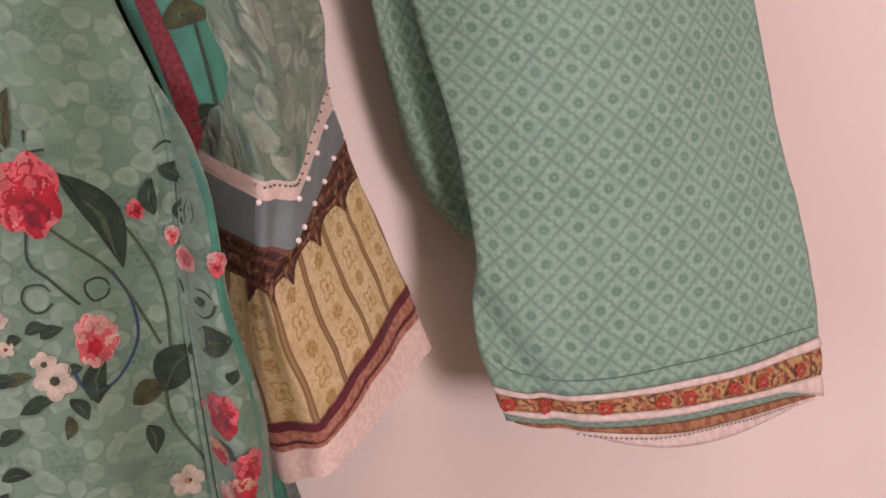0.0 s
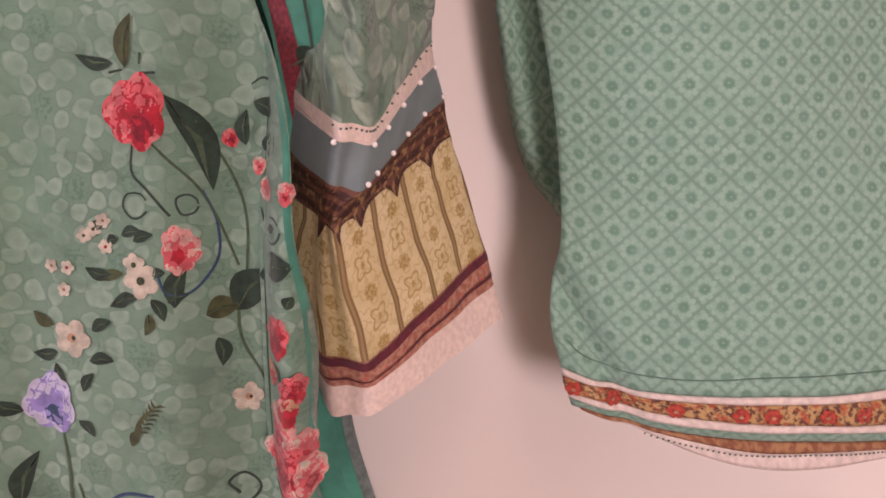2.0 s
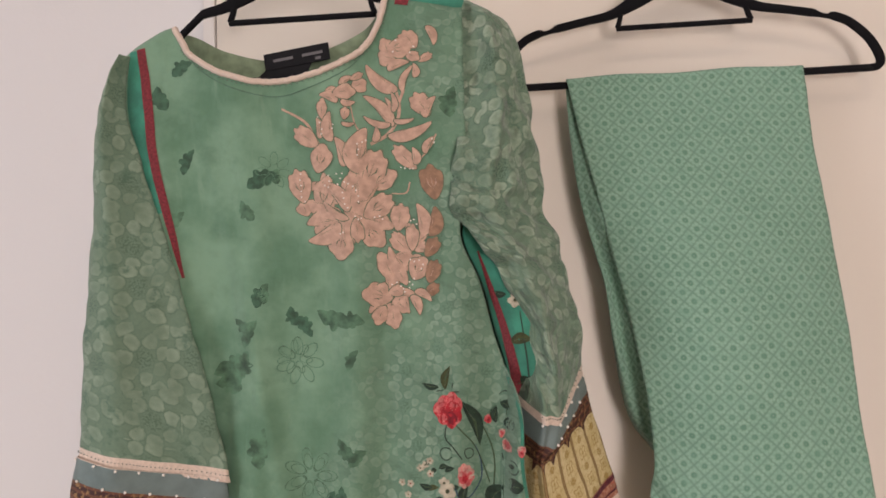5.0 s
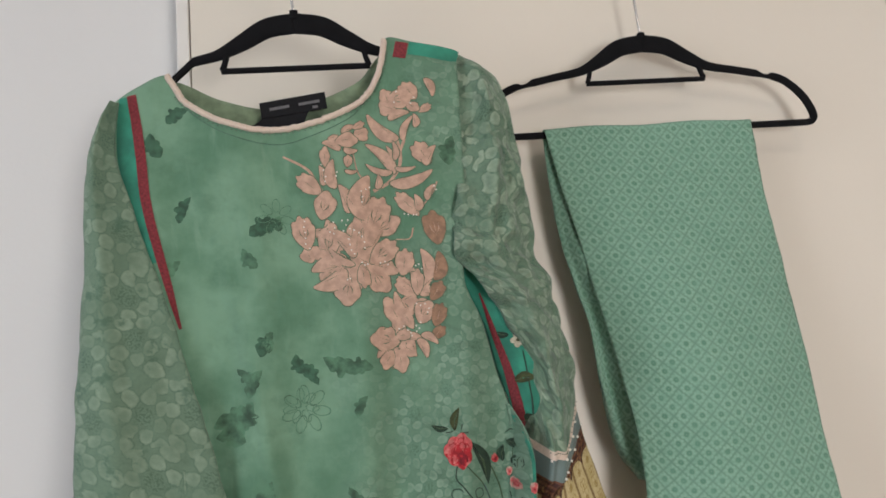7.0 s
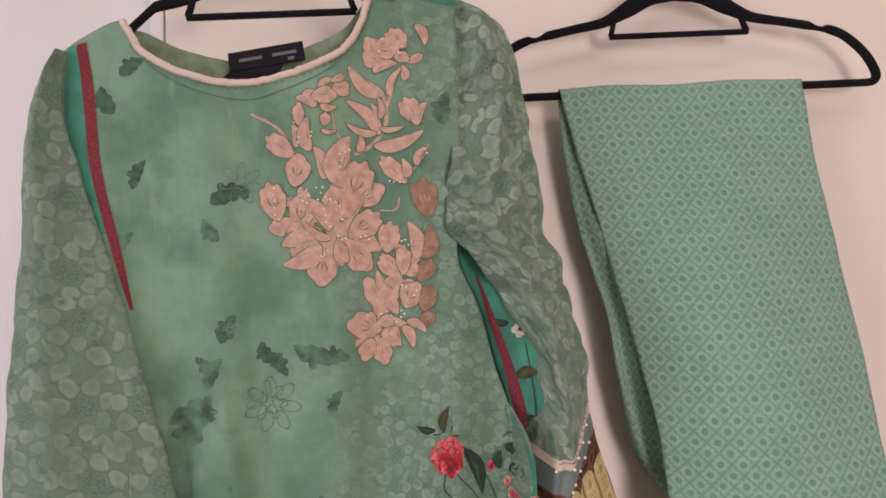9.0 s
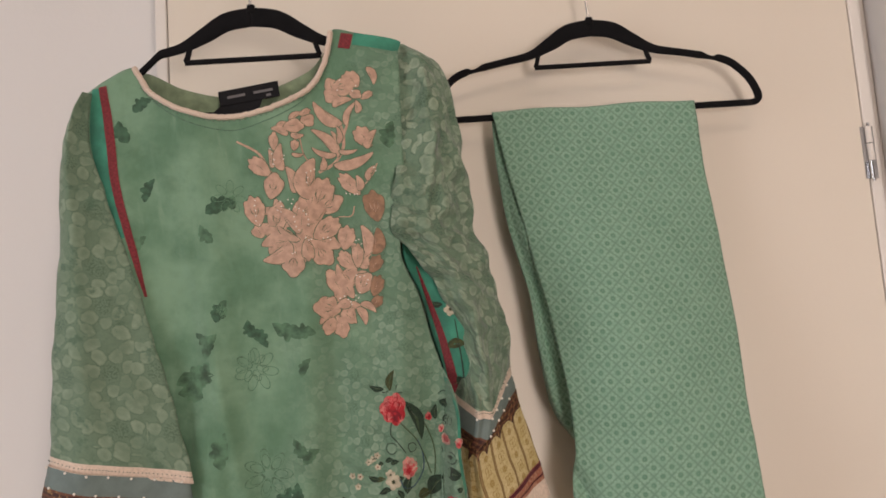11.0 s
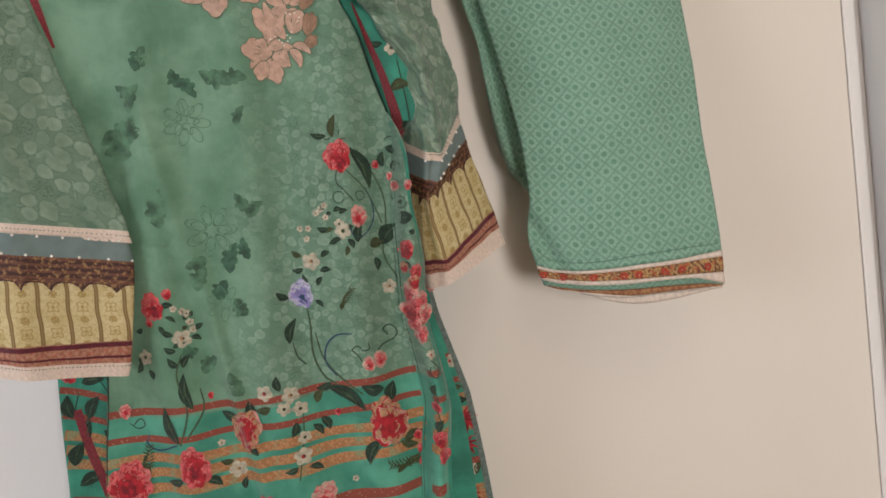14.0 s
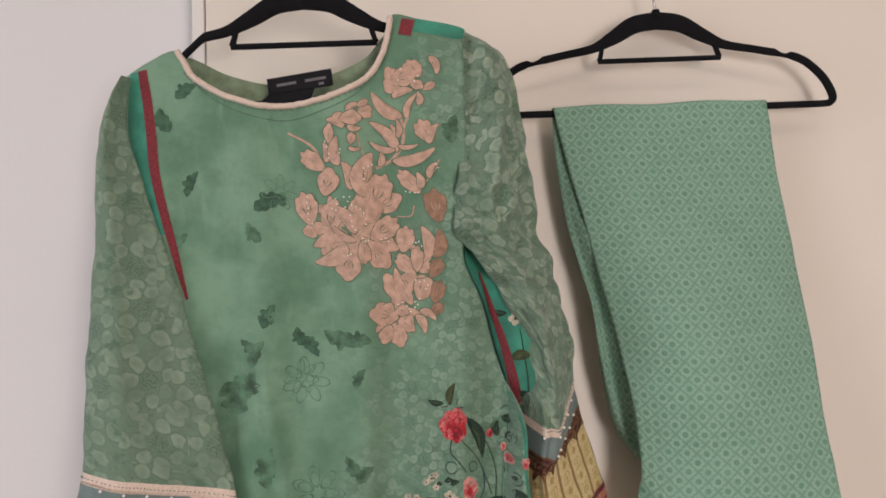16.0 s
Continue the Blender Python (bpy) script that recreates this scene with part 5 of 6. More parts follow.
leaf(-0.263, 1.142, 0.0129, 0.0077, -70)
leaf(-0.186, 1.088, 0.0254, 0.0127, 160)
leaf(-0.161, 1.093, 0.0214, 0.0113, 110)
leaf(-0.128, 1.116, 0.0186, 0.0099, 100)
leaf(-0.089, 1.092, 0.0186, 0.0099, 60)
leaf(-0.149, 1.091, 0.0188, 0.0100, 190)
leaf(-0.088, 1.061, 0.0200, 0.0112, -60)
leaf(-0.121, 1.063, 0.0188, 0.0101, -110)
leaf(-0.097, 1.056, 0.0188, 0.0088, -50)
leaf(-0.029, 1.095, 0.0282, 0.0147, 170)
leaf(-0.009, 1.086, 0.0246, 0.0148, 80)
leaf(-0.039, 1.022, 0.0378, 0.0139, 65)
leaf(-0.130, 1.018, 0.0179, 0.0083, 200)
leaf(-0.104, 1.014, 0.0179, 0.0083, -20)
leaf(0.005, 1.028, 0.0276, 0.0113, 30)
leaf(-0.168, 1.048, 0.0192, 0.0089, -40)
leaf(-0.199, 1.038, 0.0155, 0.0078, 170)
leaf(-0.183, 1.008, 0.0169, 0.0078, 80)
leaf(-0.258, 1.025, 0.0226, 0.0106, 190)
leaf(-0.214, 1.019, 0.0223, 0.0105, -30)
leaf(-0.232, 1.214, 0.0188, 0.0075, 0)
leaf(-0.269, 1.191, 0.0115, 0.0064, 200)
leaf(-0.001, 1.230, 0.0179, 0.0083, -80)
leaf(-0.082, 1.103, 0.0222, 0.0086, 200)
stem([(-0.084, 1.192), (-0.083, 1.170), (-0.086, 1.140), (-0.080, 1.115), (-0.067, 1.103)], 0.0022, stem_green)
stem([(-0.079, 1.163), (-0.075, 1.132), (-0.057, 1.105), (-0.041, 1.089)], 0.0018, stem_green)
stem([(-0.038, 1.157), (-0.056, 1.157), (-0.069, 1.147), (-0.074, 1.129), (-0.065, 1.112)], 0.0018, stem_blue)
stem([(-0.225, 1.160), (-0.234, 1.137), (-0.230, 1.100), (-0.244, 1.066)], 0.0020, stem_green)
stem([(-0.213, 1.122), (-0.214, 1.098), (-0.236, 1.071)], 0.0020, stem_green)
stem([(-0.282, 1.078), (-0.286, 1.069), (-0.273, 1.061), (-0.248, 1.067)], 0.0018, stem_blue)
stem([(-0.033, 1.123), (-0.037, 1.133), (-0.042, 1.139), (-0.035, 1.143), (-0.030, 1.137), (-0.023, 1.138), (-0.023, 1.144)], 0.0013, stem_dark)
stem([(-0.018, 1.130), (-0.009, 1.138), (0.005, 1.142), (0.011, 1.150), (0.004, 1.158), (-0.004, 1.155), (-0.000, 1.147)], 0.0015, stem_dark)
stem([(-0.105, 1.155), (-0.103, 1.139), (-0.096, 1.129)], 0.0016, stem_dark)
stem([(-0.028, 1.033), (-0.040, 1.016), (-0.047, 1.005)], 0.0020, stem_green)
stem([(-0.109, 1.079), (-0.114, 1.046), (-0.123, 1.004)], 0.0016, stem_green)
stem([(-0.300, 1.093), (-0.292, 1.086), (-0.285, 1.089), (-0.288, 1.096), (-0.295, 1.091)], 0.0012, stem_dark)
fern(-0.038, 1.197, 0.0240, 55)
fern(0.000, 0.998, 0.0318, 20)
fern(-0.287, 1.048, 0.0333, 80)
# curling stems, leaves and sprays round the upper rose
stem([(-0.0300, 1.3390), (-0.0320, 1.3250), (-0.0250, 1.3160), (-0.0160, 1.3030)], 0.0013, stem_dark)
stem([(-0.0250, 1.3430), (-0.0150, 1.3310), (-0.0040, 1.3170), (0.0040, 1.2980), (0.0110, 1.2750)], 0.0013, stem_green)
stem([(-0.0020, 1.3490), (0.0080, 1.3300), (0.0150, 1.3110), (0.0170, 1.2930), (0.0150, 1.2730)], 0.0014, stem_green)
stem([(-0.0020, 1.3150), (0.0030, 1.2980), (0.0020, 1.2800), (-0.0090, 1.2650), (-0.0200, 1.2650), (-0.0240, 1.2750)], 0.0013, stem_blue)
stem([(-0.0260, 1.3110), (-0.0280, 1.3140), (-0.0320, 1.3150), (-0.0360, 1.3140), (-0.0380, 1.3100), (-0.0370, 1.3060), (-0.0340, 1.3030), (-0.0300, 1.3030), (-0.0260, 1.3060)], 0.001, stem_dark)
stem([(-0.0040, 1.3080), (-0.0050, 1.3110), (-0.0080, 1.3130), (-0.0120, 1.3120), (-0.0130, 1.3090), (-0.0120, 1.3050), (-0.0100, 1.3030), (-0.0060, 1.3040), (-0.0040, 1.3070)], 0.001, stem_dark)
stem([(0.0150, 1.2730), (0.0090, 1.2510), (0.0100, 1.2330), (0.0200, 1.2110), (0.0220, 1.1900)], 0.0016, stem_green)
leaf(-0.0055, 1.3375, 0.0552, 0.0145, -65)
leaf(-0.0450, 1.3785, 0.0203, 0.0072, 171)
leaf(-0.0270, 1.3855, 0.0281, 0.0093, 81)
leaf(0.0180, 1.2615, 0.0325, 0.0207, 52)
leaf(0.0025, 1.2525, 0.0176, 0.0134, 18)
leaf(-0.0140, 1.2685, 0.0259, 0.0103, 80)
stem([(-0.0320, 1.3730), (-0.0390, 1.3720)], 0.0012, stem_dark)
stem([(-0.0230, 1.3750), (-0.0220, 1.3800)], 0.0012, stem_dark)
stem([(-0.0380, 1.3450), (-0.0400, 1.3500)], 0.0012, stem_dark)
stem([(-0.0250, 1.3710), (-0.0160, 1.3710)], 0.0012, stem_dark)
leaf(-0.0520, 1.2990, 0.0070, 0.0057, 18)
leaf(-0.0450, 1.2920, 0.0070, 0.0057, 18)
leaf(-0.0290, 1.2930, 0.0120, 0.0062, 22)
leaf(-0.0465, 1.2740, 0.0130, 0.0062, 20)
leaf(-0.0385, 1.2625, 0.0105, 0.0057, 18)
leaf(-0.0230, 1.2750, 0.0070, 0.0057, 18)
leaf(-0.0350, 1.2955, 0.0116, 0.0062, 17)
leaf(-0.0155, 1.2620, 0.0109, 0.0062, 24)
leaf(-0.2305, 1.1995, 0.0145, 0.0052, -32)
leaf(-0.2420, 1.1890, 0.0120, 0.0062, -68)
leaf(-0.2175, 1.1880, 0.0071, 0.0052, 39)
leaf(-0.2090, 1.2025, 0.0081, 0.0047, 74)
leaf(-0.2085, 1.1755, 0.0101, 0.0052, -6)
leaf(-0.2295, 1.1705, 0.0079, 0.0052, -135)
leaf(-0.2160, 1.1995, 0.0060, 0.0041, 112)
leaf(-0.2165, 1.2050, 0.0060, 0.0041, 22)
blossom(-0.2140, 1.2040, 0.0048)
blossom(-0.2120, 1.1940, 0.0048)
blossom(-0.2100, 1.1850, 0.0048)
blossom(-0.2210, 1.1720, 0.0048)
# pale watercolour leaves and outline flowers
wash_leaf(-0.246, 1.397, 0.0292, 0.0165, 10)
wash_leaf(-0.256, 1.388, 0.0255, 0.0153, 150)
wash_leaf(-0.230, 1.438, 0.0280, 0.0140, 60)
wash_leaf(-0.238, 1.448, 0.0230, 0.0115, 150)
wash_leaf(-0.185, 1.455, 0.0189, 0.0126, 110)
wash_leaf(-0.176, 1.443, 0.0250, 0.0125, -50)
wash_leaf(-0.142, 1.453, 0.0348, 0.0174, 160)
wash_leaf(-0.123, 1.445, 0.0247, 0.0148, 0)
wash_leaf(-0.213, 1.479, 0.0192, 0.0115, 80)
wash_leaf(-0.133, 1.317, 0.0243, 0.0121, 130)
wash_leaf(-0.122, 1.307, 0.0206, 0.0121, 40)
wash_leaf(-0.123, 1.407, 0.0208, 0.0098, 60)
wash_leaf(-0.154, 1.258, 0.0305, 0.0159, 70)
wash_leaf(-0.138, 1.267, 0.0219, 0.0121, 100)
wash_leaf(-0.221, 1.320, 0.0374, 0.0187, 80)
wash_leaf(-0.195, 1.258, 0.0210, 0.0136, 200)
wash_leaf(-0.198, 1.144, 0.0213, 0.0138, 40)
wash_leaf(-0.172, 1.122, 0.0250, 0.0150, 110)
wash_leaf(-0.171, 1.224, 0.0221, 0.0160, 60)
wash_leaf(-0.153, 1.204, 0.0208, 0.0159, 120)
wash_leaf(-0.192, 1.239, 0.0247, 0.0161, 60)
wash_leaf(-0.216, 1.159, 0.0151, 0.0113, 20)
wash_leaf(-0.204, 1.597, 0.0325, 0.0163, 20)
wash_leaf(-0.190, 1.602, 0.0147, 0.0103, 80)
wash_leaf(-0.224, 1.567, 0.0222, 0.0133, 120)
wash_leaf(-0.287, 1.725, 0.0235, 0.0141, 30)
wash_leaf(-0.311, 1.695, 0.0251, 0.0157, 110)
wash_leaf(-0.286, 1.624, 0.0275, 0.0107, 60)
wash_leaf(-0.216, 1.477, 0.0248, 0.0131, 60)
wash_leaf(-0.305, 1.561, 0.0228, 0.0106, 50)
wash_leaf(-0.252, 1.401, 0.0442, 0.0162, 10)
wash_leaf(-0.240, 1.408, 0.0250, 0.0176, 60)
wash_leaf(-0.259, 1.392, 0.0296, 0.0178, 200)
wash_leaf(-0.005, 1.672, 0.0289, 0.0144, 80)
outline_flower(-0.181, 1.408, 0.0288)
outline_flower(-0.192, 1.609, 0.0221)
outline_flower(-0.173, 1.290, 0.0326)
outline_flower(-0.186, 1.412, 0.0212)
outline_flower(-0.173, 1.290, 0.0257)
outline_flower(-0.170, 1.209, 0.0234)

# roses on the folded facing
HOST = [fy, facing]
stem([(0.0250, 1.3660), (0.0310, 1.3690), (0.0360, 1.3660)], 0.0011, "stem_dark")
leaf(0.0315, 1.3530, 0.0170, 0.0103, -32)
leaf(0.0210, 1.3450, 0.0200, 0.0083, 90)
leaf(0.0350, 1.3365, 0.0168, 0.0114, 82)
stem([(0.0390, 1.2980), (0.0360, 1.3010), (0.0310, 1.3010), (0.0280, 1.2990), (0.0270, 1.2940), (0.0300, 1.2910), (0.0340, 1.2890), (0.0380, 1.2910), (0.0400, 1.2950)], 0.0011, "stem_dark")
leaf(0.0330, 1.2965, 0.0068, 0.0052, -171)
leaf(0.0370, 1.2770, 0.0190, 0.0155, 21)
stem([(0.0250, 1.3050), (0.0270, 1.2950), (0.0290, 1.2880), (0.0260, 1.2810)], 0.0011, "stem_dark")
leaf(0.0265, 1.2705, 0.0101, 0.0062, 96)
leaf(0.0425, 1.2620, 0.0075, 0.0072, 63)
leaf(0.0320, 1.2265, 0.0118, 0.0062, -41)
leaf(0.0385, 1.2020, 0.0075, 0.0062, 63)
peony(0.0260, 1.3260, 0.0045, "pink")
peony(0.0300, 1.3140, 0.0060, "pink")
peony(0.0440, 1.3130, 0.0055, "pink")
peony(0.0330, 1.2440, 0.0105, "red")
peony(0.0290, 1.2240, 0.0060, "beige")
peony(0.0410, 1.2190, 0.0085, "red")
peony(0.0370, 1.2080, 0.0080, "beige")
peony(0.0320, 1.1950, 0.0125, "pink")
peony(0.0420, 1.1870, 0.0105, "pink")
peony(0.0350, 1.1780, 0.0125, "red")
peony(0.0460, 1.1720, 0.0100, "pink")
peony(0.0300, 1.1650, 0.0110, "pink")
peony(0.0240, 1.1770, 0.0070, "pink")
peony(0.033, 1.160, 0.009, "pink")
peony(0.030, 1.173, 0.010, "red")
peony(0.043, 1.170, 0.010, "red")
peony(0.037, 1.150, 0.010, "pink")
blossom(0.042, 1.126, 0.006)
stem([(0.040, 1.120), (0.046, 1.110), (0.043, 1.100), (0.036, 1.104), (0.038, 1.112)], 0.0014, "stem_dark")
peony(0.034, 1.030, 0.010, "red")
peony(0.036, 1.010, 0.009, "red")
leaf(0.035, 1.045, 0.018, 0.009, 70)
peony(0.0340, 1.066, 0.006, "red")
leaf(0.0362, 1.086, 0.016, 0.007, 80)
stem([(0.0330, 1.095), (0.0370, 1.078), (0.0340, 1.060), (0.0380, 1.045)], 0.0012, "stem_dark")
# berries, fern and leaves low on the front beside the facing
HOST = [body_y, front]
peony(0.0100, 1.028, 0.006, "red")
peony(0.0120, 1.011, 0.006, "red")
peony(0.0120, 0.995, 0.006, "red")
fern(-0.0060, 1.001, 0.034, 175)
leaf(-0.0006, 1.022, 0.024, 0.010, 160)
# gusset and back panel prints
HOST = [gy, gusset]
blossom(0.046, 1.462, 0.009)
leaf(0.030, 1.470, 0.016, 0.008, 170)
leaf(0.050, 1.420, 0.026, 0.013, 10)
leaf(0.052, 1.375, 0.026, 0.013, 15)
leaf(0.056, 1.340, 0.018, 0.010, 80)
peony(0.056, 1.335, 0.005, "red")
stem([(0.050, 1.45), (0.055, 1.40), (0.058, 1.35)], 0.0016, "stem_dark")
peony(0.0560, 1.264, 0.006, "red")
peony(0.0570, 1.226, 0.007, "red")
peony(0.0570, 1.196, 0.007, "pink")
leaf(0.0570, 1.292, 0.022, 0.012, 80)
leaf(0.0560, 1.245, 0.018, 0.010, 60)
leaf(0.0570, 1.210, 0.016, 0.009, 110)
leaf(0.0590, 1.318, 0.018, 0.010, 20)
HOST = [back_y, shirt]
for x, z, r, a in ((0.0650, 1.027, 0.0170, 5), (0.0620, 0.995, 0.0165, 40), (0.0500, 0.955, 0.0180, 20), (0.0600, 0.930, 0.0160, 70)):
    polys = [(pointed(x + 0.5 * r * math.cos(radians(a + q * 30)), z + 0.5 * r * math.sin(radians(a + q * 30)), r * 1.1, r * 0.22, a + q * 30), q % 2, 0.2 * (q % 3)) for q in range(12)]
    polys += [(pointed(x + 0.3 * r * math.cos(radians(a + 13 + q * 40)), z + 0.3 * r * math.sin(radians(a + 13 + q * 40)), r * 0.7, r * 0.2, a + 13 + q * 40), (q + 1) % 2, 0.8 + 0.2 * (q % 3)) for q in range(9)]
    motif("printed_chrysanthemum", polys, ["petal_red", "petal_deep"], back_y, shirt)
blossom(0.0620, 1.100, 0.009)
leaf(0.0610, 1.049, 0.026, 0.013, 15)
leaf(0.0530, 1.105, 0.018, 0.010, 170)
leaf(0.0760, 0.965, 0.020, 0.009, 70)
blossom(0.066, 0.965, 0.010)
leaf(0.058, 1.065, 0.026, 0.012, 20)
leaf(0.050, 1.095, 0.018, 0.009, 100)
peony(-0.388, 1.140, 0.010, "red")
for q in ((-0.392, 1.105, 0.030, 0.016, 100), (-0.350, 1.155, 0.030, 0.016, 40), (-0.330, 1.125, 0.036, 0.018, 120), (-0.365, 1.100, 0.034, 0.016, 60), (-0.390, 1.050, 0.034, 0.018, 70), (-0.350, 1.030, 0.036, 0.018, 110), (-0.380, 1.015, 0.034, 0.017, 20), (-0.345, 0.985, 0.030, 0.016, 60), (-0.360, 1.130, 0.034, 0.017, 10), (-0.335, 1.095, 0.030, 0.014, 60), (-0.345, 1.065, 0.034, 0.016, 150), (-0.375, 1.075, 0.026, 0.012, 80), (-0.325, 1.040, 0.030, 0.014, 20)):
    leaf(*q)
peony(-0.335, 1.005, 0.018, "red")
stem([(-0.380, 1.120), (-0.388, 1.095), (-0.378, 1.085), (-0.370, 1.095), (-0.384, 1.06)], 0.0016, "stem_dark")
stem([(-0.355, 1.135), (-0.340, 1.110), (-0.332, 1.080), (-0.335, 1.050)], 0.0018, "stem_dark")
stem([(-0.345, 1.135), (-0.325, 1.110), (-0.318, 1.080)], 0.0016, "stem_dark")



def slide(x, z):
    """How far the shirt has slid sideways on its hanger: most at the shoulders, a little the other way at the hem."""
    if z < 1.16:
        return min((1.16 - z) / 0.10, 1.0) * max(0.003 + 0.04 * (x + 0.18), 0.002) if x > -0.29 else 0.0
    w = min(max((z - 1.46) / 0.24, 0.0), 1.0)
    w = w * w * (3 - 2 * w)
    return -w * 0.0125 * min(max((0.035 - x) / 0.09, 0.0), 1.0)


def sag(x, z):
    """The hem hangs lower towards the side of the hanging sleeve."""
    return min(max((1.16 - z) / 0.10, 0.0), 1.0) * (0.003 + 0.028 * min(max(-0.02 - x, 0.0), 0.24))


for ob in shirt.children_recursive:
    if ob.type == "MESH":
        for vert in ob.data.vertices:
            vert.co.x, vert.co.z = vert.co.x + slide(vert.co.x, vert.co.z), vert.co.z - sag(vert.co.x, vert.co.z)
    elif ob.type == "CURVE":
        for line in ob.data.splines:
            for bp in line.bezier_points:
                bp.co.x += slide(bp.co.x, bp.co.z)

# ---- the trousers ----
trousers = thing("trousers", (0.29, -0.08, 1.13), "mint green medallion printed trousers folded over a hanger bar", "trousers")
leg_l = spline([(1.190, 0.189), (1.205, 0.187), (1.22, 0.183), (1.235, 0.182), (1.25, 0.1845), (1.28, 0.1895), (1.32, 0.189), (1.36, 0.186), (1.40, 0.182), (1.44, 0.1765), (1.48, 0.169), (1.52, 0.161), (1.56, 0.154), (1.60, 0.146), (1.64, 0.1375), (1.70, 0.127), (1.725, 0.123)])
leg_r = spline([(1.150, 0.402), (1.19, 0.402), (1.25, 0.4005), (1.31, 0.4025), (1.35, 0.405), (1.43, 0.4095), (1.51, 0.4095), (1.57, 0.406), (1.63, 0.401), (1.70, 0.399), (1.725, 0.398)])
depth_l = spline([(1.15, -0.085), (1.205, -0.086), (1.28, -0.088), (1.36, -0.085), (1.41, -0.070), (1.50, -0.061), (1.60, -0.057), (1.70, -0.0495), (1.725, -0.0475)])
depth_m = spline([(1.15, -0.121), (1.20, -0.122), (1.28, -0.120), (1.38, -0.109), (1.50, -0.086), (1.65, -0.058), (1.70, -0.0495), (1.725, -0.0475)])
depth_r = spline([(1.15, -0.125), (1.19, -0.125), (1.25, -0.120), (1.31, -0.104), (1.37, -0.088), (1.43, -0.071), (1.50, -0.057), (1.60, -0.049), (1.70, -0.048), (1.725, -0.0475)])
hem_z = spline([(0.165, 1.212), (0.175, 1.206), (0.188, 1.199), (0.212, 1.190), (0.243, 1.187), (0.27, 1.187), (0.30, 1.188), (0.35, 1.189), (0.404, 1.192), (0.42, 1.193)])

def leg_y(x, z):
    k = min(max((1.70 - z) / 0.3, 0), 1)
    zc = max(z, 1.15)
    u = min(max(2 * (x - leg_l(zc)) / (leg_r(zc) - leg_l(zc)) - 1, -1.1), 1.1)
    y = depth_m(zc) * (1 - u * u) + depth_l(zc) * u * (u - 1) / 2 + depth_r(zc) * u * (u + 1) / 2
    y += (0.003 * math.sin(x * 34 + z * 6) + 0.004 * crumple(x, z, 10, 5.5)) * k + 0.0015 * crumple(x, z, 40, 8.8)
    d = ((x - 0.182) * 0.90 + (z - 1.262) * 0.44)
    y += 0.009 * math.exp(-(d / 0.007) ** 2) * min(max((1.30 - z) / 0.05, 0), 1) * min(max((0.25 - x) / 0.03, 0), 1)
    return y


def leg_rows(ztop, zbot, dy, nu, nv):
    rows = []
    for i in range(nv + 1):
        row = []
        for j in range(nu + 1):
            u = j / nu
            x0 = leg_l(1.2) * (1 - u) + leg_r(1.2) * u
            lo, hi = zbot(x0), ztop(x0)
            z = hi + (lo - hi) * i / nv
            x = leg_l(z) * (1 - u) + leg_r(z) * u
            row.append(Vector((x, leg_y(x, z) + dy, z)))
        rows.append(row)
    return rows


top_z = lambda x: 1.7200 + 0.0012 * math.sin(x * 60)
rows = leg_rows(top_z, hem_z, 0.0, 70, 120)
crest = [[Vector((p.x, -0.042 - 0.0068 * math.cos(a), p.z - 0.0006 + 0.0050 * math.sin(a))) for p in rows[0]] for a in (2.6, 2.0, 1.4, 0.8, 0.3)]
v, f, uv = grid(crest + rows)
part("front_leg", thicken(mesh_ob("front_leg", v, f, "trouser_print", uv), 0.0016), trousers, "mint green printed trouser leg")
# the turned edges of the front leg
for side in (0, -1):
    rr = [[row[side], row[side] + Vector((0.004 if side == 0 else -0.004, 0.012, 0)), row[side] + Vector((0.02 if side == 0 else -0.02, 0.020, 0))] for row in rows]
    v, f, uv = grid(rr)
    part("leg_fold", mesh_ob("leg_fold", v, f, "trouser_print", uv), trousers)

# second leg behind, gathered at the crotch side
bk_l = spline([(1.284, 0.200), (1.298, 0.190), (1.313, 0.179), (1.342, 0.169), (1.414, 0.159), (1.48, 0.1535), (1.563, 0.135), (1.644, 0.1255), (1.715, 0.123)])
rows = []
for z in np.linspace(1.715, 1.286, 90):
    x0, x1 = bk_l(z), 0.36
    row = []
    for j in range(50):
        u = j / 49
        x = x0 + (x1 - x0) * u
        k = min(max((1.70 - z) / 0.15, 0), 1)
        y = -0.040 - 0.020 * k * math.sin(min(u * 5, 1) * 1.57) - 0.008 * k * math.sin(u * 60 + z * 14) * math.exp(-u * 4) * (1.2 if 1.36 < z < 1.5 else 0.6) + 0.003 * crumple(x, z, 30, 3.3)
        row.append(Vector((x, y, z)))
    rows.append(row)
v, f, uv = grid(rows)
part("back_leg", thicken(mesh_ob("back_leg", v, f, "trouser_print", uv), 0.0016), trousers, "second leg hanging behind, gathered in folds")


def hem_strip(name, up, dn, mat, dy, label="", x0=0.0, x1=1.0, n=60, deep=0.0):
    """A band round the hem between two heights."""
    rows = []
    for i in range(5):
        row = []
        for j in range(n + 1):
            u = x0 + (x1 - x0) * j / n
            xm = 0.188 + (0.402 - 0.188) * u
            z = up(xm) + (dn(xm) - up(xm)) * i / 4
            x = leg_l(max(z, 1.19)) * (1 - u) + leg_r(max(z, 1.15)) * u + (0.012 * (1.19 - z) / 0.03 * (1 - u) if z < 1.19 else 0)
            row.append(Vector((x, leg_y(x, max(z, 1.15)) + dy + deep * i / 4 - (0.001 if 0 < i < 4 else 0), z)))
        rows.append(row)
    v, f, uv = grid(rows)
    return part(name, thicken(mesh_ob(name, v, f, mat, uv), 0.0014), trousers, label)


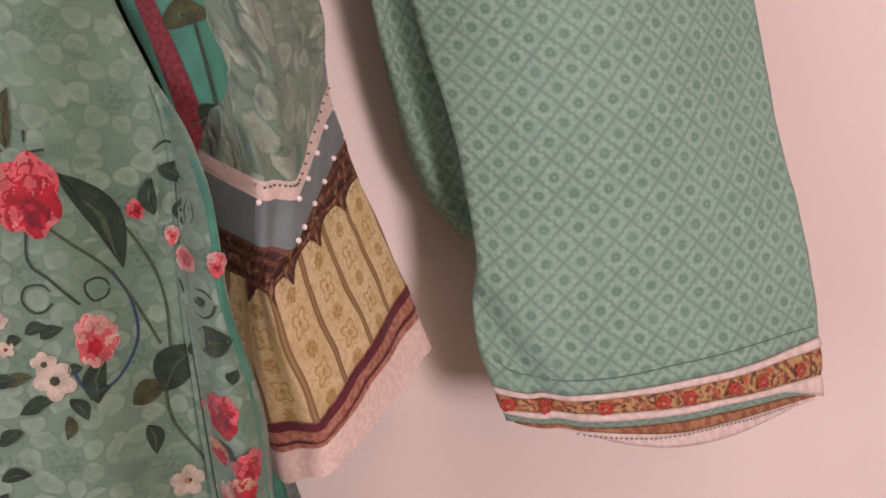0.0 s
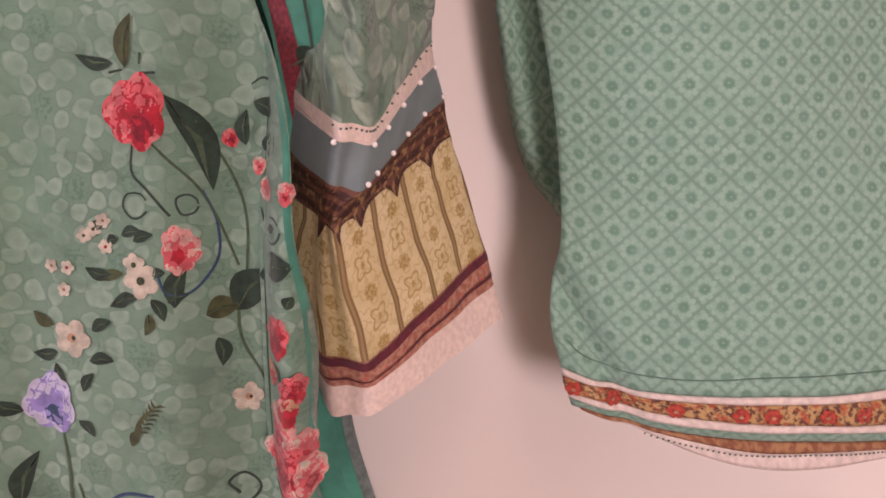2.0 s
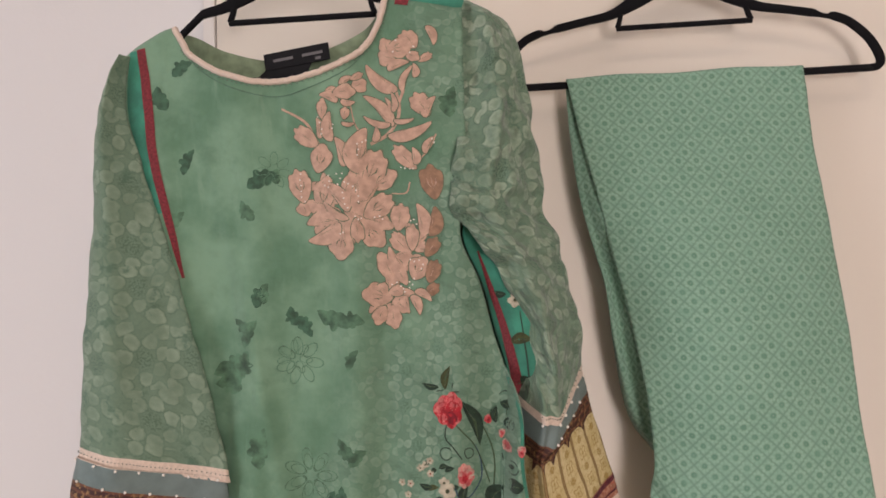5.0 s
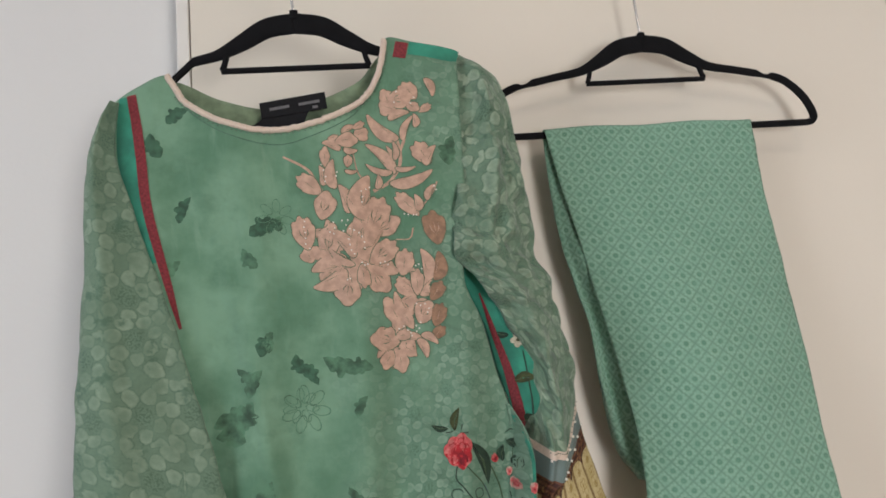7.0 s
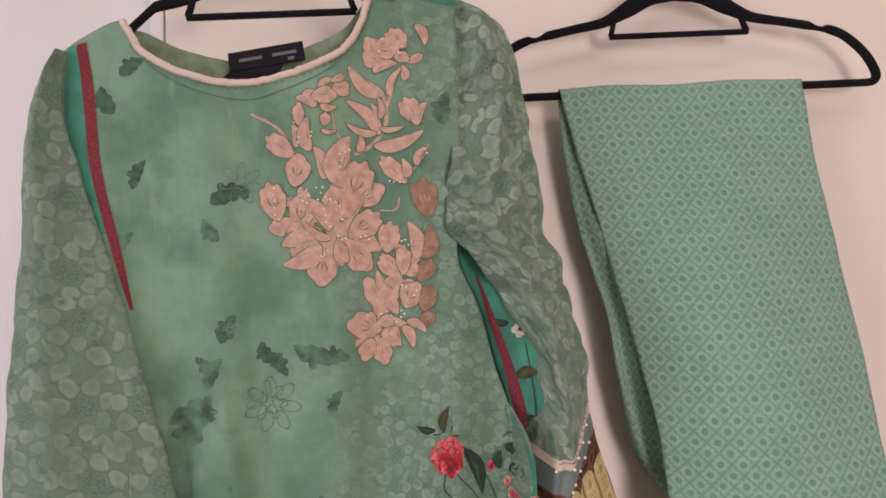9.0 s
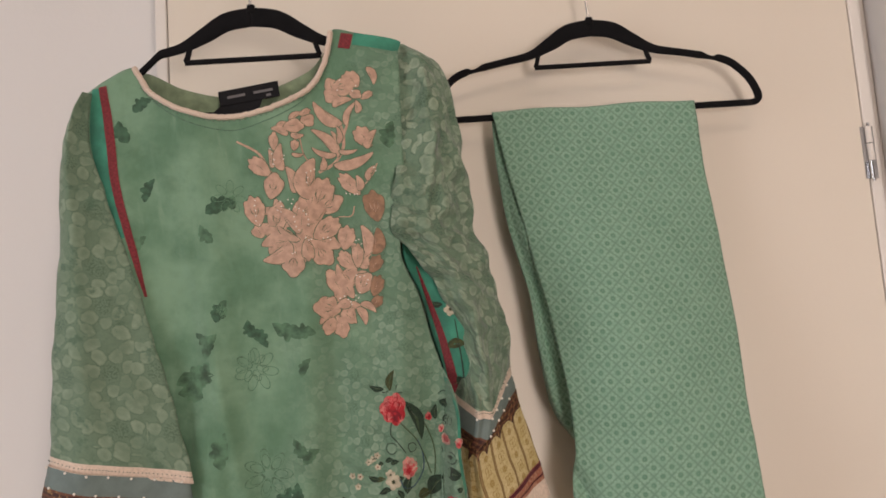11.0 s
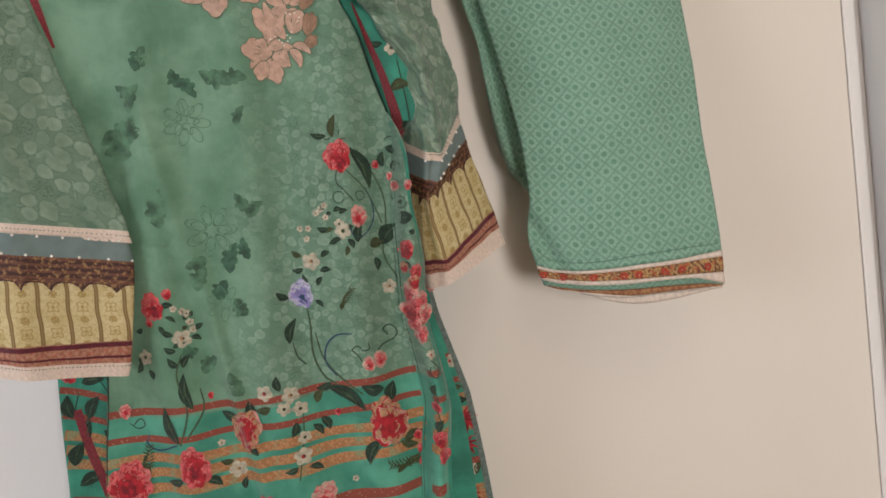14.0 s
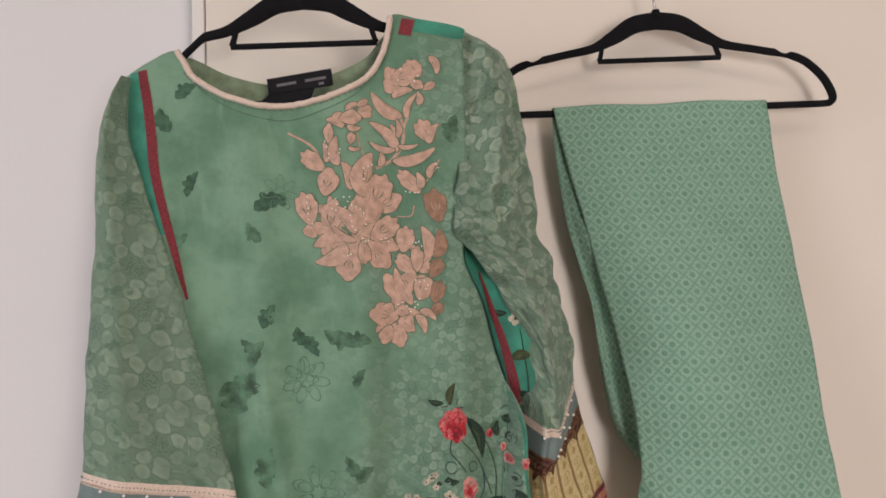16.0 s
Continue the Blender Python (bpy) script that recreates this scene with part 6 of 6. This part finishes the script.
band_top = spline([(0.165, 1.208), (0.188, 1.195), (0.222, 1.1855), (0.269, 1.1835), (0.332, 1.1845), (0.405, 1.185), (0.42, 1.185)])
band_low = spline([(0.165, 1.196), (0.192, 1.183), (0.222, 1.1765), (0.268, 1.1725), (0.331, 1.1705), (0.405, 1.166), (0.42, 1.165)])
h0 = spline([(0.165, 1.192), (0.195, 1.179), (0.221, 1.172), (0.268, 1.168), (0.331, 1.167), (0.365, 1.164), (0.39, 1.156), (0.405, 1.151), (0.42, 1.150)])
h1 = spline([(0.165, 1.190), (0.178, 1.178), (0.197, 1.171), (0.221, 1.165), (0.268, 1.160), (0.331, 1.158), (0.381, 1.154), (0.405, 1.1505), (0.42, 1.1495)])
h2 = spline([(0.165, 1.189), (0.197, 1.1695), (0.221, 1.163), (0.238, 1.160), (0.267, 1.1545), (0.285, 1.152), (0.331, 1.152), (0.381, 1.150), (0.405, 1.149), (0.42, 1.148)])
h3 = spline([(0.165, 1.188), (0.197, 1.169), (0.226, 1.160), (0.252, 1.149), (0.282, 1.142), (0.33, 1.142), (0.37, 1.145), (0.405, 1.147), (0.42, 1.147)])
hem_strip("hem_piping", hem_z, band_top, "hem_cream", -0.0010, "cream piping above the hem band")
band = hem_strip("hem_band", band_top, band_low, "band_floral", -0.0006, "red and gold floral hem band")
hem_strip("hem_piping", band_low, h0, "hem_cream", -0.0010, "cream piping under the hem band")
hem_strip("inner_hem", h0, h1, "trouser_print", 0.002, "green inside of the hem", 0.0, 1.0, deep=0.006)
hem_strip("inner_band", h1, h2, "hem_orange", 0.007, "rust printed inner hem band", 0.02, 1.0)
hem_strip("hem_lace", h2, h3, "hem_cream", 0.008, "cream lace edge of the hem", 0.03, 1.0)
for i in range(56):
    u = 0.22 + 0.77 * i / 55
    x = 0.190 + 0.210 * u
    z = h2(x) - 0.0016
    yy = leg_y(x, 1.16) + 0.0062
    v = [Vector((x + 0.0009 * math.cos(q * 1.047), yy, z + 0.0007 * math.sin(q * 1.047))) for q in range(6)]
    part("pinhole", mesh_ob("pinhole", v, [tuple(range(5, -1, -1))], "dot_dark"), trousers)
strip("stitch_line", [(0.191, 1.217, 0.0008), (0.198, 1.209, 0.0008), (0.212, 1.2015, 0.0008), (0.24, 1.197, 0.0008), (0.27, 1.197, 0.0008), (0.30, 1.1995, 0.0008), (0.365, 1.201, 0.0008), (0.398, 1.200, 0.0008)], "seam_green", leg_y, 0.0012, trousers, "", 60)
HOST = [leg_y, band]
for i, u in enumerate((0.02, 0.13, 0.28, 0.44, 0.52, 0.66, 0.76, 0.92)):
    x = 0.190 + 0.208 * u
    z = (band_top(x) + band_low(x)) / 2 - 0.0002
    polys = [(drop(x + 0.0028 * math.cos(q * 1.05), z + 0.0024 * math.sin(q * 1.05), 0.0045, 0.004, q * 60, 8, 1.0), 0, 2.2 + 0.3 * (q % 2)) for q in range(6)]
    polys.append((drop(x, z - 0.0008, 0.0026, 0.0018, 0, 7, 1.0), 1, 3.4))
    motif("band_flower", polys, ["band_red", "petal_beige"], leg_y, band, 0.0030)
